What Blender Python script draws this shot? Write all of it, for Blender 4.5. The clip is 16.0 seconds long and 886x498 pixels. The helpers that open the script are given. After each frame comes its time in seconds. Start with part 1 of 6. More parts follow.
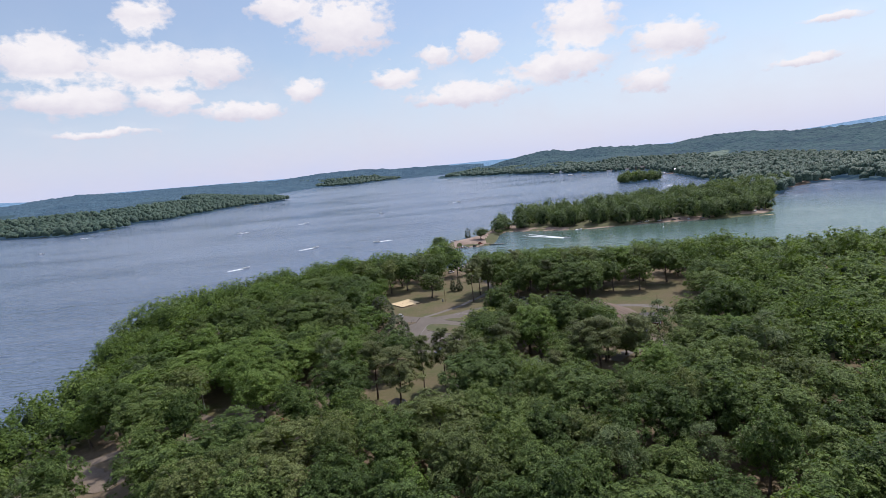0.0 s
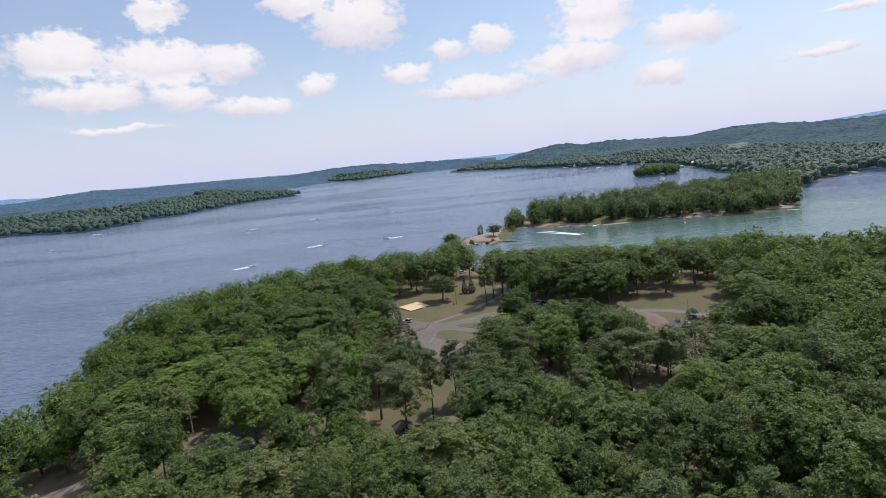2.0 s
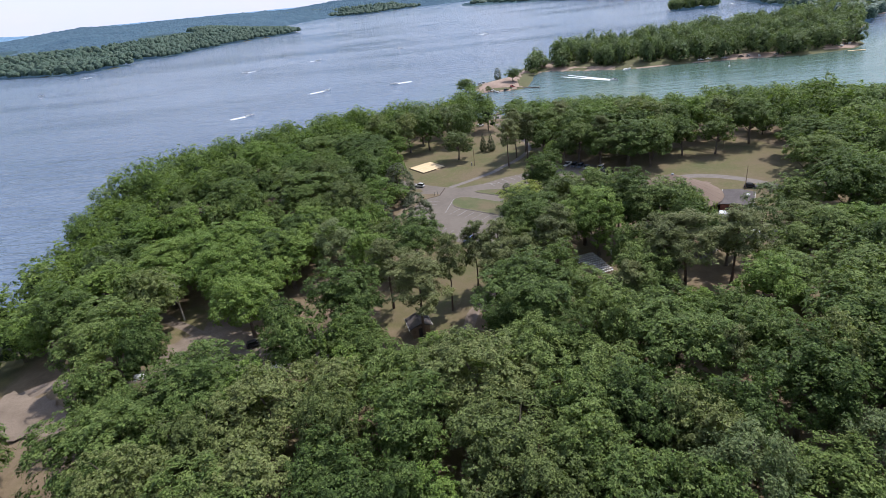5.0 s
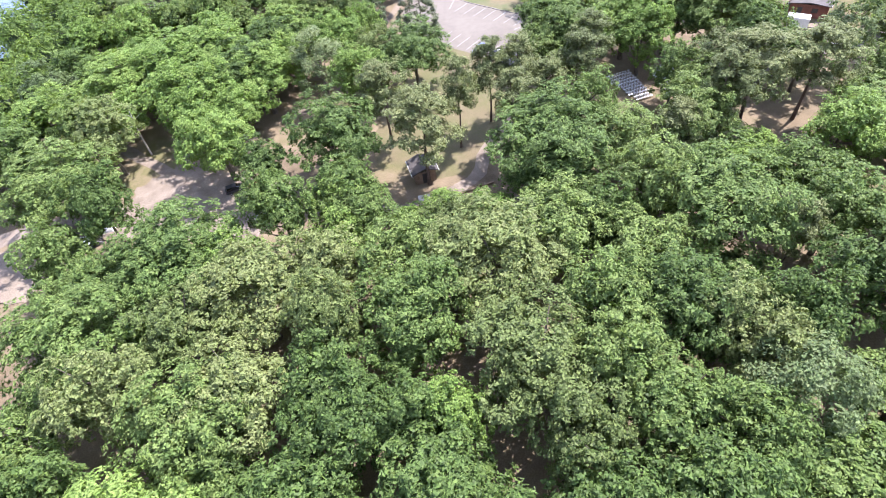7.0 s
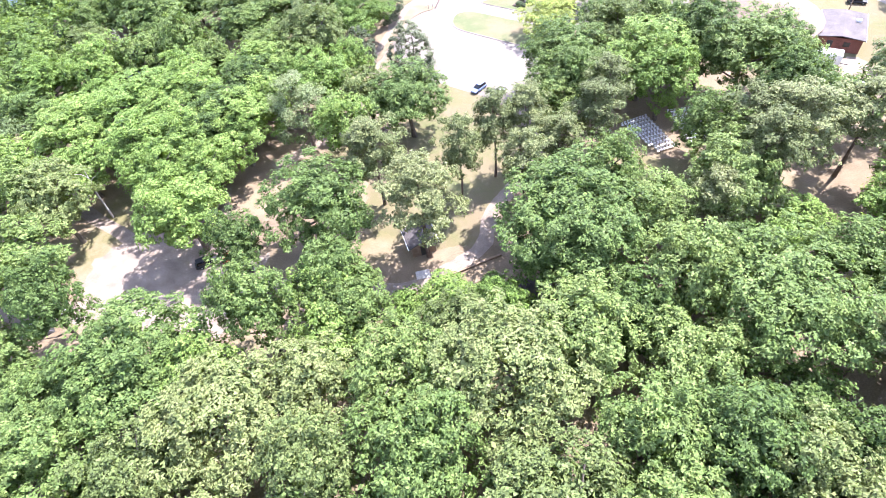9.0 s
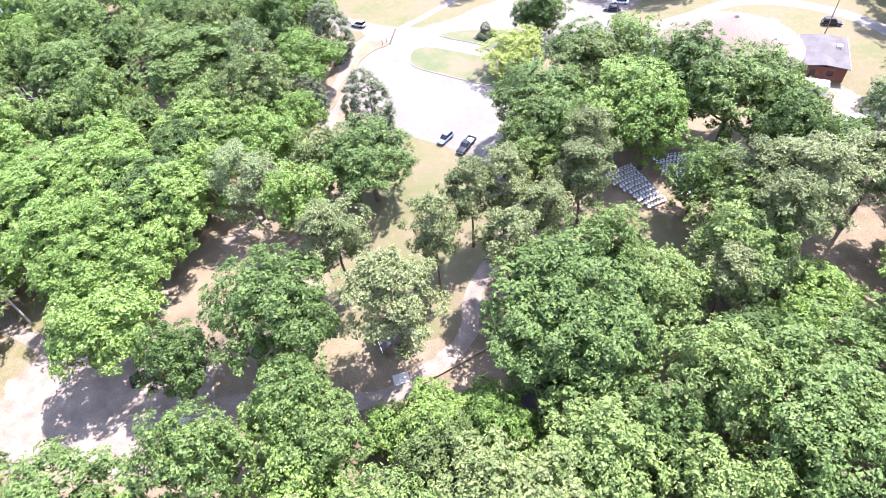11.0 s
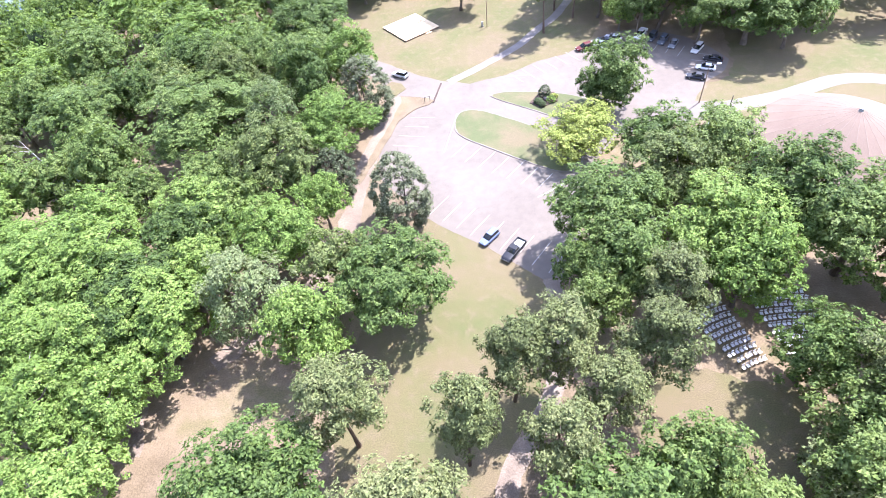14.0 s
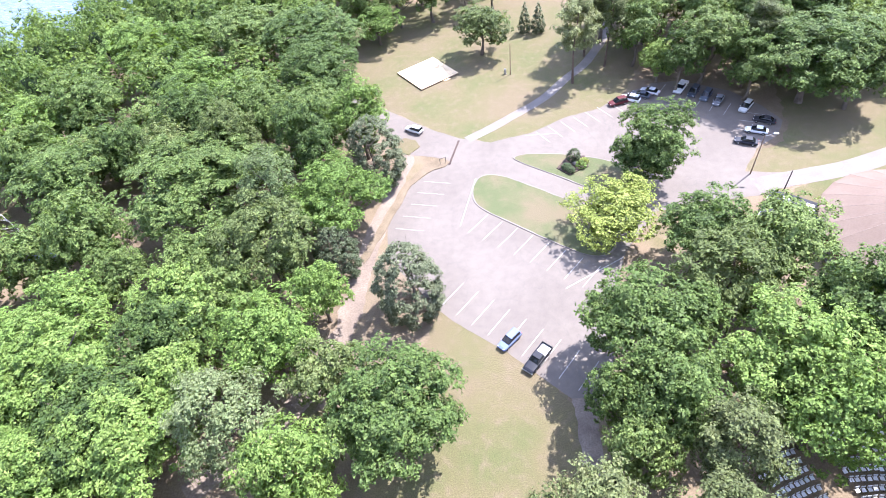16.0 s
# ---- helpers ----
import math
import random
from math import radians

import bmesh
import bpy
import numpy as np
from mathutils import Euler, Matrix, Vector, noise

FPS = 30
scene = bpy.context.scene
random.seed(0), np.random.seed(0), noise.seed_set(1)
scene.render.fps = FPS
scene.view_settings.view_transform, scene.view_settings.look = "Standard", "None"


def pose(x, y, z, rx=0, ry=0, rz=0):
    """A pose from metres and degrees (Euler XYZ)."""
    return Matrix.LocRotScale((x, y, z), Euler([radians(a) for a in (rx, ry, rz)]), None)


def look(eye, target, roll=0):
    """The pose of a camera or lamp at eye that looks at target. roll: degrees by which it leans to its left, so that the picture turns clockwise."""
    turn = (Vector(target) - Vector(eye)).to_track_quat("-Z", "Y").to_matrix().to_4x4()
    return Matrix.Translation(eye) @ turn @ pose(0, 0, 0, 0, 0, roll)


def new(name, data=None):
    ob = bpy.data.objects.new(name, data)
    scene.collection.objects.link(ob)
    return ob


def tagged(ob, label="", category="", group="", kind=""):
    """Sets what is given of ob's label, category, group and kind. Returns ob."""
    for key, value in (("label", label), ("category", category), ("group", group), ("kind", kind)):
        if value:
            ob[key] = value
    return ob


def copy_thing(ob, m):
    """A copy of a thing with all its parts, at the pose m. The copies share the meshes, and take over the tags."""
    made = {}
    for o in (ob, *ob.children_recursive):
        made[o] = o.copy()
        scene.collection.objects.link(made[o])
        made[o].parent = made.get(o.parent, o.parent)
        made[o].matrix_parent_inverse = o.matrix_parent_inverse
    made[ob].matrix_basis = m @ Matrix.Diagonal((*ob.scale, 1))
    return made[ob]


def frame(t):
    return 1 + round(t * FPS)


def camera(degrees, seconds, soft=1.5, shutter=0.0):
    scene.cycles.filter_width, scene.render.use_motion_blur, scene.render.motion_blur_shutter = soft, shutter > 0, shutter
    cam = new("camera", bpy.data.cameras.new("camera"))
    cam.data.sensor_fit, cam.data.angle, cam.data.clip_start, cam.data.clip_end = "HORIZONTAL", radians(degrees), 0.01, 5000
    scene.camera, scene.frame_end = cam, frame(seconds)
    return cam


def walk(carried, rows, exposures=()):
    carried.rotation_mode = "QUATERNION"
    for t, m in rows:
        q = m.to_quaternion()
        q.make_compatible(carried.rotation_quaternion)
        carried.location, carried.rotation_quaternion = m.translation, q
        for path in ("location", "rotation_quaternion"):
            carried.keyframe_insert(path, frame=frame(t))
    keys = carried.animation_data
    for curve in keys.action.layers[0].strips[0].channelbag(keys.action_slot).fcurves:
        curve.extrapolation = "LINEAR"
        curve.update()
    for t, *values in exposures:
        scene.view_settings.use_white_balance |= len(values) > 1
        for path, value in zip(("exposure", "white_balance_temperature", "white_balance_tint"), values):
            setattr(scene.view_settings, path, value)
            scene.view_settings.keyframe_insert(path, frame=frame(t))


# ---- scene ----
cam = camera(77.8, 16.0, 0.4)
# seconds, eye, target, roll
PATH = [
    (0, (0.797, 1.517, 60.546), (0.734, 3.493, 60.243), -5.6),
    (0.5, (1.057, 5.27, 60.542), (0.982, 7.245, 60.233), -5.7),
    (1, (1.189, 9.07, 60.537), (1.1, 11.044, 60.224), -5.8),
    (1.5, (1.177, 12.913, 60.522), (1.079, 14.886, 60.205), -5.8),
    (2, (0.986, 16.791, 60.498), (0.877, 18.762, 60.179), -5.9),
    (2.5, (0.59, 20.677, 60.445), (0.469, 22.647, 60.124), -5.9),
    (3, (0.109, 24.547, 60.368), (-0.022, 26.516, 60.044), -6.0),
    (3.5, (-0.458, 28.482, 60.295), (-0.593, 30.45, 59.968), -6.0),
    (4, (-1.143, 32.54, 60.239), (-1.287, 34.502, 59.874), -6.1),
    (4.5, (-1.782, 36.672, 60.173), (-1.947, 38.588, 59.623), -6.2),
    (5, (-2.377, 40.922, 60.133), (-2.568, 42.725, 59.289), -6.6),
    (5.2, (-2.636, 42.695, 60.137), (-2.835, 44.442, 59.183), -6.9),
    (7.3, (-5.734, 62.142, 60.55), (-5.949, 63.468, 59.068), -8.5),
    (7.5, (-6.016, 63.857, 60.564), (-6.227, 65.184, 59.083), -8.5),
    (8, (-6.598, 67.967, 60.603), (-6.806, 69.295, 59.122), -8.3),
    (8.5, (-7.126, 72.058, 60.643), (-7.308, 73.39, 59.162), -8.5),
    (9, (-7.574, 76.127, 60.681), (-7.759, 77.459, 59.201), -8.4),
    (9.2, (-7.729, 77.732, 60.694), (-7.915, 79.066, 59.215), -8.4),
    (11.3, (-9.053, 94.392, 61.003), (-9.105, 95.727, 59.515), -8.3),
    (11.5, (-9.104, 96.019, 61.012), (-9.173, 97.355, 59.525), -8.0),
    (12, (-9.094, 100.135, 61.04), (-9.217, 101.472, 59.557), -7.7),
    (12.5, (-9.017, 104.194, 61.064), (-9.147, 105.529, 59.581), -7.7),
    (13, (-8.937, 108.185, 61.077), (-9.07, 109.524, 59.598), -7.8),
    (13.5, (-8.87, 112.063, 61.089), (-9.007, 113.402, 59.61), -7.8),
    (14, (-8.816, 115.927, 61.118), (-8.995, 117.265, 59.642), -7.8),
    (14.5, (-8.718, 119.695, 61.201), (-8.918, 121.031, 59.726), -7.9),
    (15, (-8.682, 123.664, 61.296), (-8.897, 124.996, 59.82), -8.2),
    (15.5, (-8.728, 127.806, 61.368), (-8.965, 129.133, 59.89), -8.5),
    (16, (-8.944, 132.197, 61.413), (-9.185, 133.556, 59.966), -8.4),
]
# the clip's camera opens up as it tilts down to the trees
SKY, SUN, CLOUD = 0.135, 3.8, 7.4
LAKE_Z = -7.0
walk(cam, [(t, look(eye, target, roll)) for t, eye, target, roll in PATH],
     [(0.0, -0.12, 6350.0, 15.0), (3.8, -0.08, 6350.0, 15.0), (5.2, 0.42, 6350.0, 14.0), (7.3, 2.02, 6020.0, 21.0), (9.0, 2.46, 5950.0, 23.0),
      (11.5, 2.28, 5900.0, 23.0), (14.0, 2.14, 5870.0, 23.0), (16.0, 2.02, 5850.0, 22.0)])

# ---- world and sun ----
SUN_AZ, SUN_EL = 48.0, 57.0          # degrees: clockwise from +y, and above the horizon
world = bpy.data.worlds.new("sky")
scene.world = world
world.use_nodes = True
wt = world.node_tree
wt.nodes.clear()


def wn(kind, **inputs):
    n = wt.nodes.new(kind)
    for k, v in inputs.items():
        n.inputs[int(k[1:])].default_value = v
    return n


def wmath(op, a, b=None, clamp=False):
    n = wt.nodes.new("ShaderNodeMath")
    n.operation, n.use_clamp = op, clamp
    for i, v in enumerate((a, b)):
        if v is None:
            continue
        if isinstance(v, (int, float)):
            n.inputs[i].default_value = v
        else:
            wt.links.new(v, n.inputs[i])
    return n.outputs[0]


sky = wt.nodes.new("ShaderNodeTexSky")
sky.sky_type, sky.sun_disc = "NISHITA", False
sky.sun_elevation, sky.sun_rotation = radians(SUN_EL), radians(SUN_AZ)
sky.altitude, sky.air_density, sky.dust_density, sky.ozone_density = 200, 1.25, 0.8, 1.6

# cumulus clouds: direction as azimuth and elevation in degrees, broken up by noise
coord = wt.nodes.new("ShaderNodeTexCoord")
sep = wt.nodes.new("ShaderNodeSeparateXYZ")
wt.links.new(coord.outputs["Generated"], sep.inputs[0])
az = wmath("MULTIPLY", wmath("ARCTAN2", sep.outputs[0], sep.outputs[1]), 57.2958)
el = wmath("MULTIPLY", wmath("ARCSINE", sep.outputs[2]), 57.2958)
flat = wt.nodes.new("ShaderNodeCombineXYZ")
wt.links.new(az, flat.inputs[0])
wt.links.new(el, flat.inputs[1])
stretch = wt.nodes.new("ShaderNodeVectorMath")
stretch.operation = "MULTIPLY"
stretch.inputs[1].default_value = (1.0, 1.5, 1.0)
wt.links.new(flat.outputs[0], stretch.inputs[0])


def wnoise(scale, detail, rough=0.55):
    n = wt.nodes.new("ShaderNodeTexNoise")
    n.inputs["Scale"].default_value, n.inputs["Detail"].default_value = scale, detail
    n.inputs["Roughness"].default_value = rough
    wt.links.new(stretch.outputs[0], n.inputs["Vector"])
    return n


bend = wnoise(0.3, 6)
off = wt.nodes.new("ShaderNodeVectorMath")
off.operation = "MULTIPLY_ADD"
off.inputs[1].default_value = (3.0, 2.4, 0.0)
off.inputs[2].default_value = (-1.5, -1.2, 0.0)
wt.links.new(bend.outputs["Color"], off.inputs[0])
warp = wt.nodes.new("ShaderNodeVectorMath")
wt.links.new(flat.outputs[0], warp.inputs[0])
wt.links.new(off.outputs[0], warp.inputs[1])
CLOUDS = [(-27.3, 15.3, 2.6, 1.5), (-35.0, 11.6, 4.9, 2.2), (-28.0, 11.0, 6.3, 2.5), (-21.9, 10.7, 3.7, 1.9), (-33.6, 8.3, 5.7, 1.5),
          (-26.2, 8.1, 3.3, 1.3), (-20.0, 6.9, 4.6, 1.1), (-32.0, 5.5, 4.9, 0.5), (-13.9, 8.6, 2.2, 1.2), (-9.4, 13.8, 5.4, 3.2),
          (-15.0, 15.8, 4.0, 1.5), (-4.9, 8.9, 3.0, 1.1), (-0.5, 10.5, 2.1, 1.4), (3.8, 11.1, 2.6, 1.4), (2.3, 6.8, 6.9, 1.3),
          (11.4, 8.4, 6.0, 1.8), (13.7, 11.9, 4.6, 2.7), (21.7, 9.3, 4.3, 2.1), (19.6, 6.0, 2.9, 1.2), (34.0, 8.7, 2.6, 0.5),
          (31.8, 5.8, 3.1, 0.6)]
near_cloud, under_cloud = None, None
for a, e, w, h in CLOUDS:
    for lift in (0.0, 0.75):
        m = wt.nodes.new("ShaderNodeMapping")
        m.inputs["Location"].default_value = (-a / w, -(e + lift * h) / h, 0)
        m.inputs["Scale"].default_value = (1 / w, 1 / h, 0)
        wt.links.new(warp.outputs[0], m.inputs["Vector"])
        ln = wt.nodes.new("ShaderNodeVectorMath")
        ln.operation = "LENGTH"
        wt.links.new(m.outputs[0], ln.inputs[0])
        if lift == 0.0:
            near_cloud = ln.outputs["Value"] if near_cloud is None else wmath("MINIMUM", near_cloud, ln.outputs["Value"])
        else:
            under_cloud = ln.outputs["Value"] if under_cloud is None else wmath("MINIMUM", under_cloud, ln.outputs["Value"])
fine = wnoise(0.9, 7, 0.52)
body = wmath("SUBTRACT", wmath("SUBTRACT", 0.98, near_cloud), wmath("MULTIPLY", wmath("SUBTRACT", fine.outputs["Fac"], 0.5), 1.25))
# the sky goes on with the same kind of clouds all round, and with thin veils
far_field = wnoise(0.075, 8, 0.6)
away = wmath("MULTIPLY", wmath("SUBTRACT", wmath("ABSOLUTE", az), 46.0), 0.1, True)
field = wmath("MULTIPLY", wmath("MULTIPLY", wmath("SUBTRACT", far_field.outputs["Fac"], 0.53), 6.0), away)
mass = wmath("MULTIPLY", wmath("MAXIMUM", body, field), 2.7, True)
veil_n = wnoise(0.12, 6, 0.6)
veil = wmath("MULTIPLY", wmath("SUBTRACT", veil_n.outputs["Fac"], 0.42), 1.3, True)
low = wmath("SUBTRACT", 1.0, wmath("MULTIPLY", el, 1 / 15.0, True), True)
veil = wmath("MULTIPLY", veil, wmath("ADD", wmath("MULTIPLY", low, 0.95), 0.14), True)
hazy = wmath("SUBTRACT", 1.0, wmath("MULTIPLY", el, 1 / 15.0, True), True)
hazy = wmath("MAXIMUM", wmath("MULTIPLY", wmath("POWER", hazy, 1.3), 0.9), 0.20)
cover = wmath("MAXIMUM", mass, veil, True)
shade = wmath("MULTIPLY", wmath("SUBTRACT", 1.45, under_cloud), 1.1, True)
shade = wmath("MULTIPLY", wmath("ADD", wmath("MULTIPLY", shade, 0.75), wmath("MULTIPLY", fine.outputs["Fac"], 0.45)), 1.0, True)
tone = wt.nodes.new("ShaderNodeMix")
tone.data_type = "RGBA"
tone.inputs["A"].default_value = (CLOUD * 0.70, CLOUD * 0.685, CLOUD * 0.78, 1)
tone.inputs["B"].default_value = (CLOUD, CLOUD * 0.985, CLOUD * 0.98, 1)
wt.links.new(shade, tone.inputs["Factor"])
both = wt.nodes.new("ShaderNodeMix")
both.data_type = "RGBA"
wt.links.new(cover, both.inputs["Factor"])
air = wt.nodes.new("ShaderNodeMix")
air.data_type = "RGBA"
air.inputs["B"].default_value = (CLOUD * 0.675, CLOUD * 0.75, CLOUD * 1.0, 1)
wt.links.new(hazy, air.inputs["Factor"])
wt.links.new(sky.outputs[0], air.inputs["A"])
wt.links.new(air.outputs["Result"], both.inputs["A"])
wt.links.new(tone.outputs["Result"], both.inputs["B"])
bg = wt.nodes.new("ShaderNodeBackground")
bg.inputs["Strength"].default_value = SKY
wt.links.new(both.outputs["Result"], bg.inputs["Color"])
out = wt.nodes.new("ShaderNodeOutputWorld")
wt.links.new(bg.outputs[0], out.inputs["Surface"])

sun_lamp = bpy.data.lights.new("sun", "SUN")
sun_lamp.energy, sun_lamp.angle, sun_lamp.color = SUN, radians(0.5), (1.0, 0.96, 0.89)
sun = new("sun", sun_lamp)
sun_way = Vector((math.sin(radians(SUN_AZ)) * math.cos(radians(SUN_EL)), math.cos(radians(SUN_AZ)) * math.cos(radians(SUN_EL)), math.sin(radians(SUN_EL))))
sun.matrix_world = look(sun_way * 300, (0, 0, 0))


# ---- materials ----
def shader(name, rough=0.8, metal=0.0):
    m = bpy.data.materials.new(name)
    m.use_nodes = True
    b = m.node_tree.nodes["Principled BSDF"]
    b.inputs["Roughness"].default_value, b.inputs["Metallic"].default_value = rough, metal
    b.inputs["Specular IOR Level"].default_value = 0.3
    return m, m.node_tree, b


def tex(nt, scale, detail=4, kind="Object", rough=0.55, vec=None):
    n = nt.nodes.new("ShaderNodeTexNoise")
    n.inputs["Scale"].default_value, n.inputs["Detail"].default_value, n.inputs["Roughness"].default_value = scale, detail, rough
    if vec is None:
        if kind == "Position":
            vec = nt.nodes.new("ShaderNodeNewGeometry").outputs["Position"]
        else:
            vec = nt.nodes.new("ShaderNodeTexCoord").outputs[kind]
    nt.links.new(vec, n.inputs["Vector"])
    return n.outputs["Fac"]


def ramp(nt, fac, *stops):
    n = nt.nodes.new("ShaderNodeValToRGB")
    while len(n.color_ramp.elements) < len(stops):
        n.color_ramp.elements.new(0.5)
    for el_, (p, c) in zip(n.color_ramp.elements, stops):
        el_.position, el_.color = p, (*c, 1)
    nt.links.new(fac, n.inputs[0])
    return n.outputs[0]


def blend(nt, fac, a, b, mode="MIX"):
    n = nt.nodes.new("ShaderNodeMix")
    n.data_type, n.blend_type = "RGBA", mode
    for key, v in (("Factor", fac), ("A", a), ("B", b)):
        if isinstance(v, (int, float)):
            n.inputs[key].default_value = v
        elif isinstance(v, tuple):
            n.inputs[key].default_value = (*v, 1)
        else:
            nt.links.new(v, n.inputs[key])
    return n.outputs["Result"]


def calc(nt, op, a, b=0.0, clamp=False):
    n = nt.nodes.new("ShaderNodeMath")
    n.operation, n.use_clamp = op, clamp
    for i, v in enumerate((a, b)):
        if isinstance(v, (int, float)):
            n.inputs[i].default_value = v
        else:
            nt.links.new(v, n.inputs[i])
    return n.outputs[0]


def bump(nt, b, height, strength=0.3, distance=0.05):
    n = nt.nodes.new("ShaderNodeBump")
    n.inputs["Strength"].default_value, n.inputs["Distance"].default_value = strength, distance
    nt.links.new(height, n.inputs["Height"])
    nt.links.new(n.outputs[0], b.inputs["Normal"])


def surface(name, c1, c2, scale=2.0, fine_scale=30.0, rough=0.8, metal=0.0, depth=0.02, vary=0.25, kind="Object"):
    """Two colours mixed by large stains, darkened and lightened by fine grain, with a fine relief."""
    m, nt, b = shader(name, rough, metal)
    big = tex(nt, scale, 5, kind)
    small = tex(nt, fine_scale, 4, kind)
    col = ramp(nt, big, (0.3, c1), (0.7, c2))
    grain = ramp(nt, small, (0.3, (1 - vary,) * 3), (0.7, (1 + vary,) * 3))
    col = blend(nt, 1.0, col, grain, "MULTIPLY")
    nt.links.new(col, b.inputs["Base Color"])
    bump(nt, b, small, 0.4, depth)
    return m


def paint(name, c, rough=0.35, metal=0.0, dirt=0.15):
    m, nt, b = shader(name, rough, metal)
    n = tex(nt, 1.7, 5)
    col = ramp(nt, n, (0.35, tuple(v * (1 - dirt) for v in c)), (0.65, c))
    nt.links.new(col, b.inputs["Base Color"])
    b.inputs["Specular IOR Level"].default_value = 0.5
    return m


def gloss(m, level):
    m.node_tree.nodes["Principled BSDF"].inputs["Specular IOR Level"].default_value = level
    return m


def foliage(name, dark, light, patch=None, shine=0.36, leaf=0.19, gaps=0.38, tumble=1.9):
    """Leaves: colour by tree, by spray and by leaf; each leaf of a spray faces its own way, and some light shines through."""
    m, nt, b = shader(name, 0.5)
    pos = nt.nodes.new("ShaderNodeNewGeometry").outputs["Position"]
    if patch:                          # one mesh that holds many trees: colour from tree to tree
        n1 = tex(nt, patch, 2, vec=pos)
        n1 = calc(nt, "MULTIPLY", calc(nt, "SUBTRACT", n1, 0.3), 2.4, True)
    else:
        n1 = nt.nodes.new("ShaderNodeObjectInfo").outputs["Random"]
    n2 = tex(nt, 0.95, 3, vec=pos)
    spray = nt.nodes.new("ShaderNodeNewGeometry").outputs["Random Per Island"]
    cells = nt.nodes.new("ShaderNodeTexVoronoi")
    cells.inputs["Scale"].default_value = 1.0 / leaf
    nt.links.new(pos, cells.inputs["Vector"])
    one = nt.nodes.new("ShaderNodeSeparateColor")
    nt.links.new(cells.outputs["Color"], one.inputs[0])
    k = calc(nt, "ADD", calc(nt, "ADD", calc(nt, "MULTIPLY", n1, 0.55), 0.09), calc(nt, "ADD", calc(nt, "MULTIPLY", spray, 0.22), calc(nt, "MULTIPLY", calc(nt, "SUBTRACT", n2, 0.44), 1.5)))
    mid = tuple((a + c) / 2 * f for a, c, f in zip(dark, light, (0.92, 1.0, 0.9)))
    col = ramp(nt, k, (0.08, dark), (0.5, mid), (0.95, light))
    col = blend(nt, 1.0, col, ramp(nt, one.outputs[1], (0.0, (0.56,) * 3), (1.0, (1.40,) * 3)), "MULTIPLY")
    nt.links.new(col, b.inputs["Base Color"])
    b.inputs["Specular IOR Level"].default_value = 0.18
    # the leaves of a spray lie at all angles
    tilt = nt.nodes.new("ShaderNodeVectorMath")
    tilt.operation = "MULTIPLY_ADD"
    tilt.inputs[1].default_value = (tumble,) * 3
    tilt.inputs[2].default_value = (-0.5 * tumble, -0.5 * tumble, -0.35 * tumble)
    nt.links.new(cells.outputs["Color"], tilt.inputs[0])
    lean = nt.nodes.new("ShaderNodeVectorMath")
    nt.links.new(nt.nodes.new("ShaderNodeNewGeometry").outputs["Normal"], lean.inputs[0])
    nt.links.new(tilt.outputs[0], lean.inputs[1])
    unit = nt.nodes.new("ShaderNodeVectorMath")
    unit.operation = "NORMALIZE"
    nt.links.new(lean.outputs[0], unit.inputs[0])
    nt.links.new(unit.outputs[0], b.inputs["Normal"])
    tr = nt.nodes.new("ShaderNodeBsdfTranslucent")
    lit = blend(nt, 1.0, col, (1.3, 1.35, 0.6), "MULTIPLY")
    nt.links.new(lit, tr.inputs["Color"])
    mix = nt.nodes.new("ShaderNodeMixShader")
    mix.inputs[0].default_value = shine
    nt.links.new(b.outputs[0], mix.inputs[1])
    nt.links.new(tr.outputs[0], mix.inputs[2])
    # sprays are ragged: light passes between their leaves
    hole = calc(nt, "LESS_THAN", one.outputs[0], gaps)
    clear = nt.nodes.new("ShaderNodeBsdfTransparent")
    ragged = nt.nodes.new("ShaderNodeMixShader")
    nt.links.new(hole, ragged.inputs[0])
    nt.links.new(mix.outputs[0], ragged.inputs[1])
    nt.links.new(clear.outputs[0], ragged.inputs[2])
    nt.links.new(ragged.outputs[0], nt.nodes["Material Output"].inputs["Surface"])
    return m


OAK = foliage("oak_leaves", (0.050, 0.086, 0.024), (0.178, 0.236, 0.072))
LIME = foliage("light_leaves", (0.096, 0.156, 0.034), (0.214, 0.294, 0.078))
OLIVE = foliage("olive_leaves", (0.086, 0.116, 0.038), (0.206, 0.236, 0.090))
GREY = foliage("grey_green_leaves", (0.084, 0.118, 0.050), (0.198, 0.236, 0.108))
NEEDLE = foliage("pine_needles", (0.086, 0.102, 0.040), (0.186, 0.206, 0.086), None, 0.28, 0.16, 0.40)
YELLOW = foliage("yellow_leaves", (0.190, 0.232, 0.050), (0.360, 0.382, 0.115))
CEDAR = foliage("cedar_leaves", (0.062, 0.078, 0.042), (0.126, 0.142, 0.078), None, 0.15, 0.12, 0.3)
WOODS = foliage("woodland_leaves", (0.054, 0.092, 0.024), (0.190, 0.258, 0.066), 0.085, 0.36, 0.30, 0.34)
# greyer greens: the air's haze over point and islet put into the colour
POINT_WOODS = foliage("hazy_point_leaves", (0.055, 0.090, 0.040), (0.205, 0.262, 0.118), 0.085, 0.36, 0.30, 0.34)
# far trees: haze painted in as a lighter, bluer base colour
FAR_WOODS = foliage("hazy_far_woodland", (0.052, 0.092, 0.078), (0.110, 0.154, 0.114), 0.02, 0.2, 1.2, 0.0, 1.5)
# dark green: paints the shade inside woodland crowns; also two clipped shrubs
HEART = surface("core_shade_and_shrub", (0.030, 0.048, 0.018), (0.055, 0.080, 0.030), 0.8, 6, 0.9, depth=0.1)
BARK = surface("bark", (0.085, 0.068, 0.052), (0.170, 0.140, 0.110), 1.5, 14, 0.95, depth=0.04)
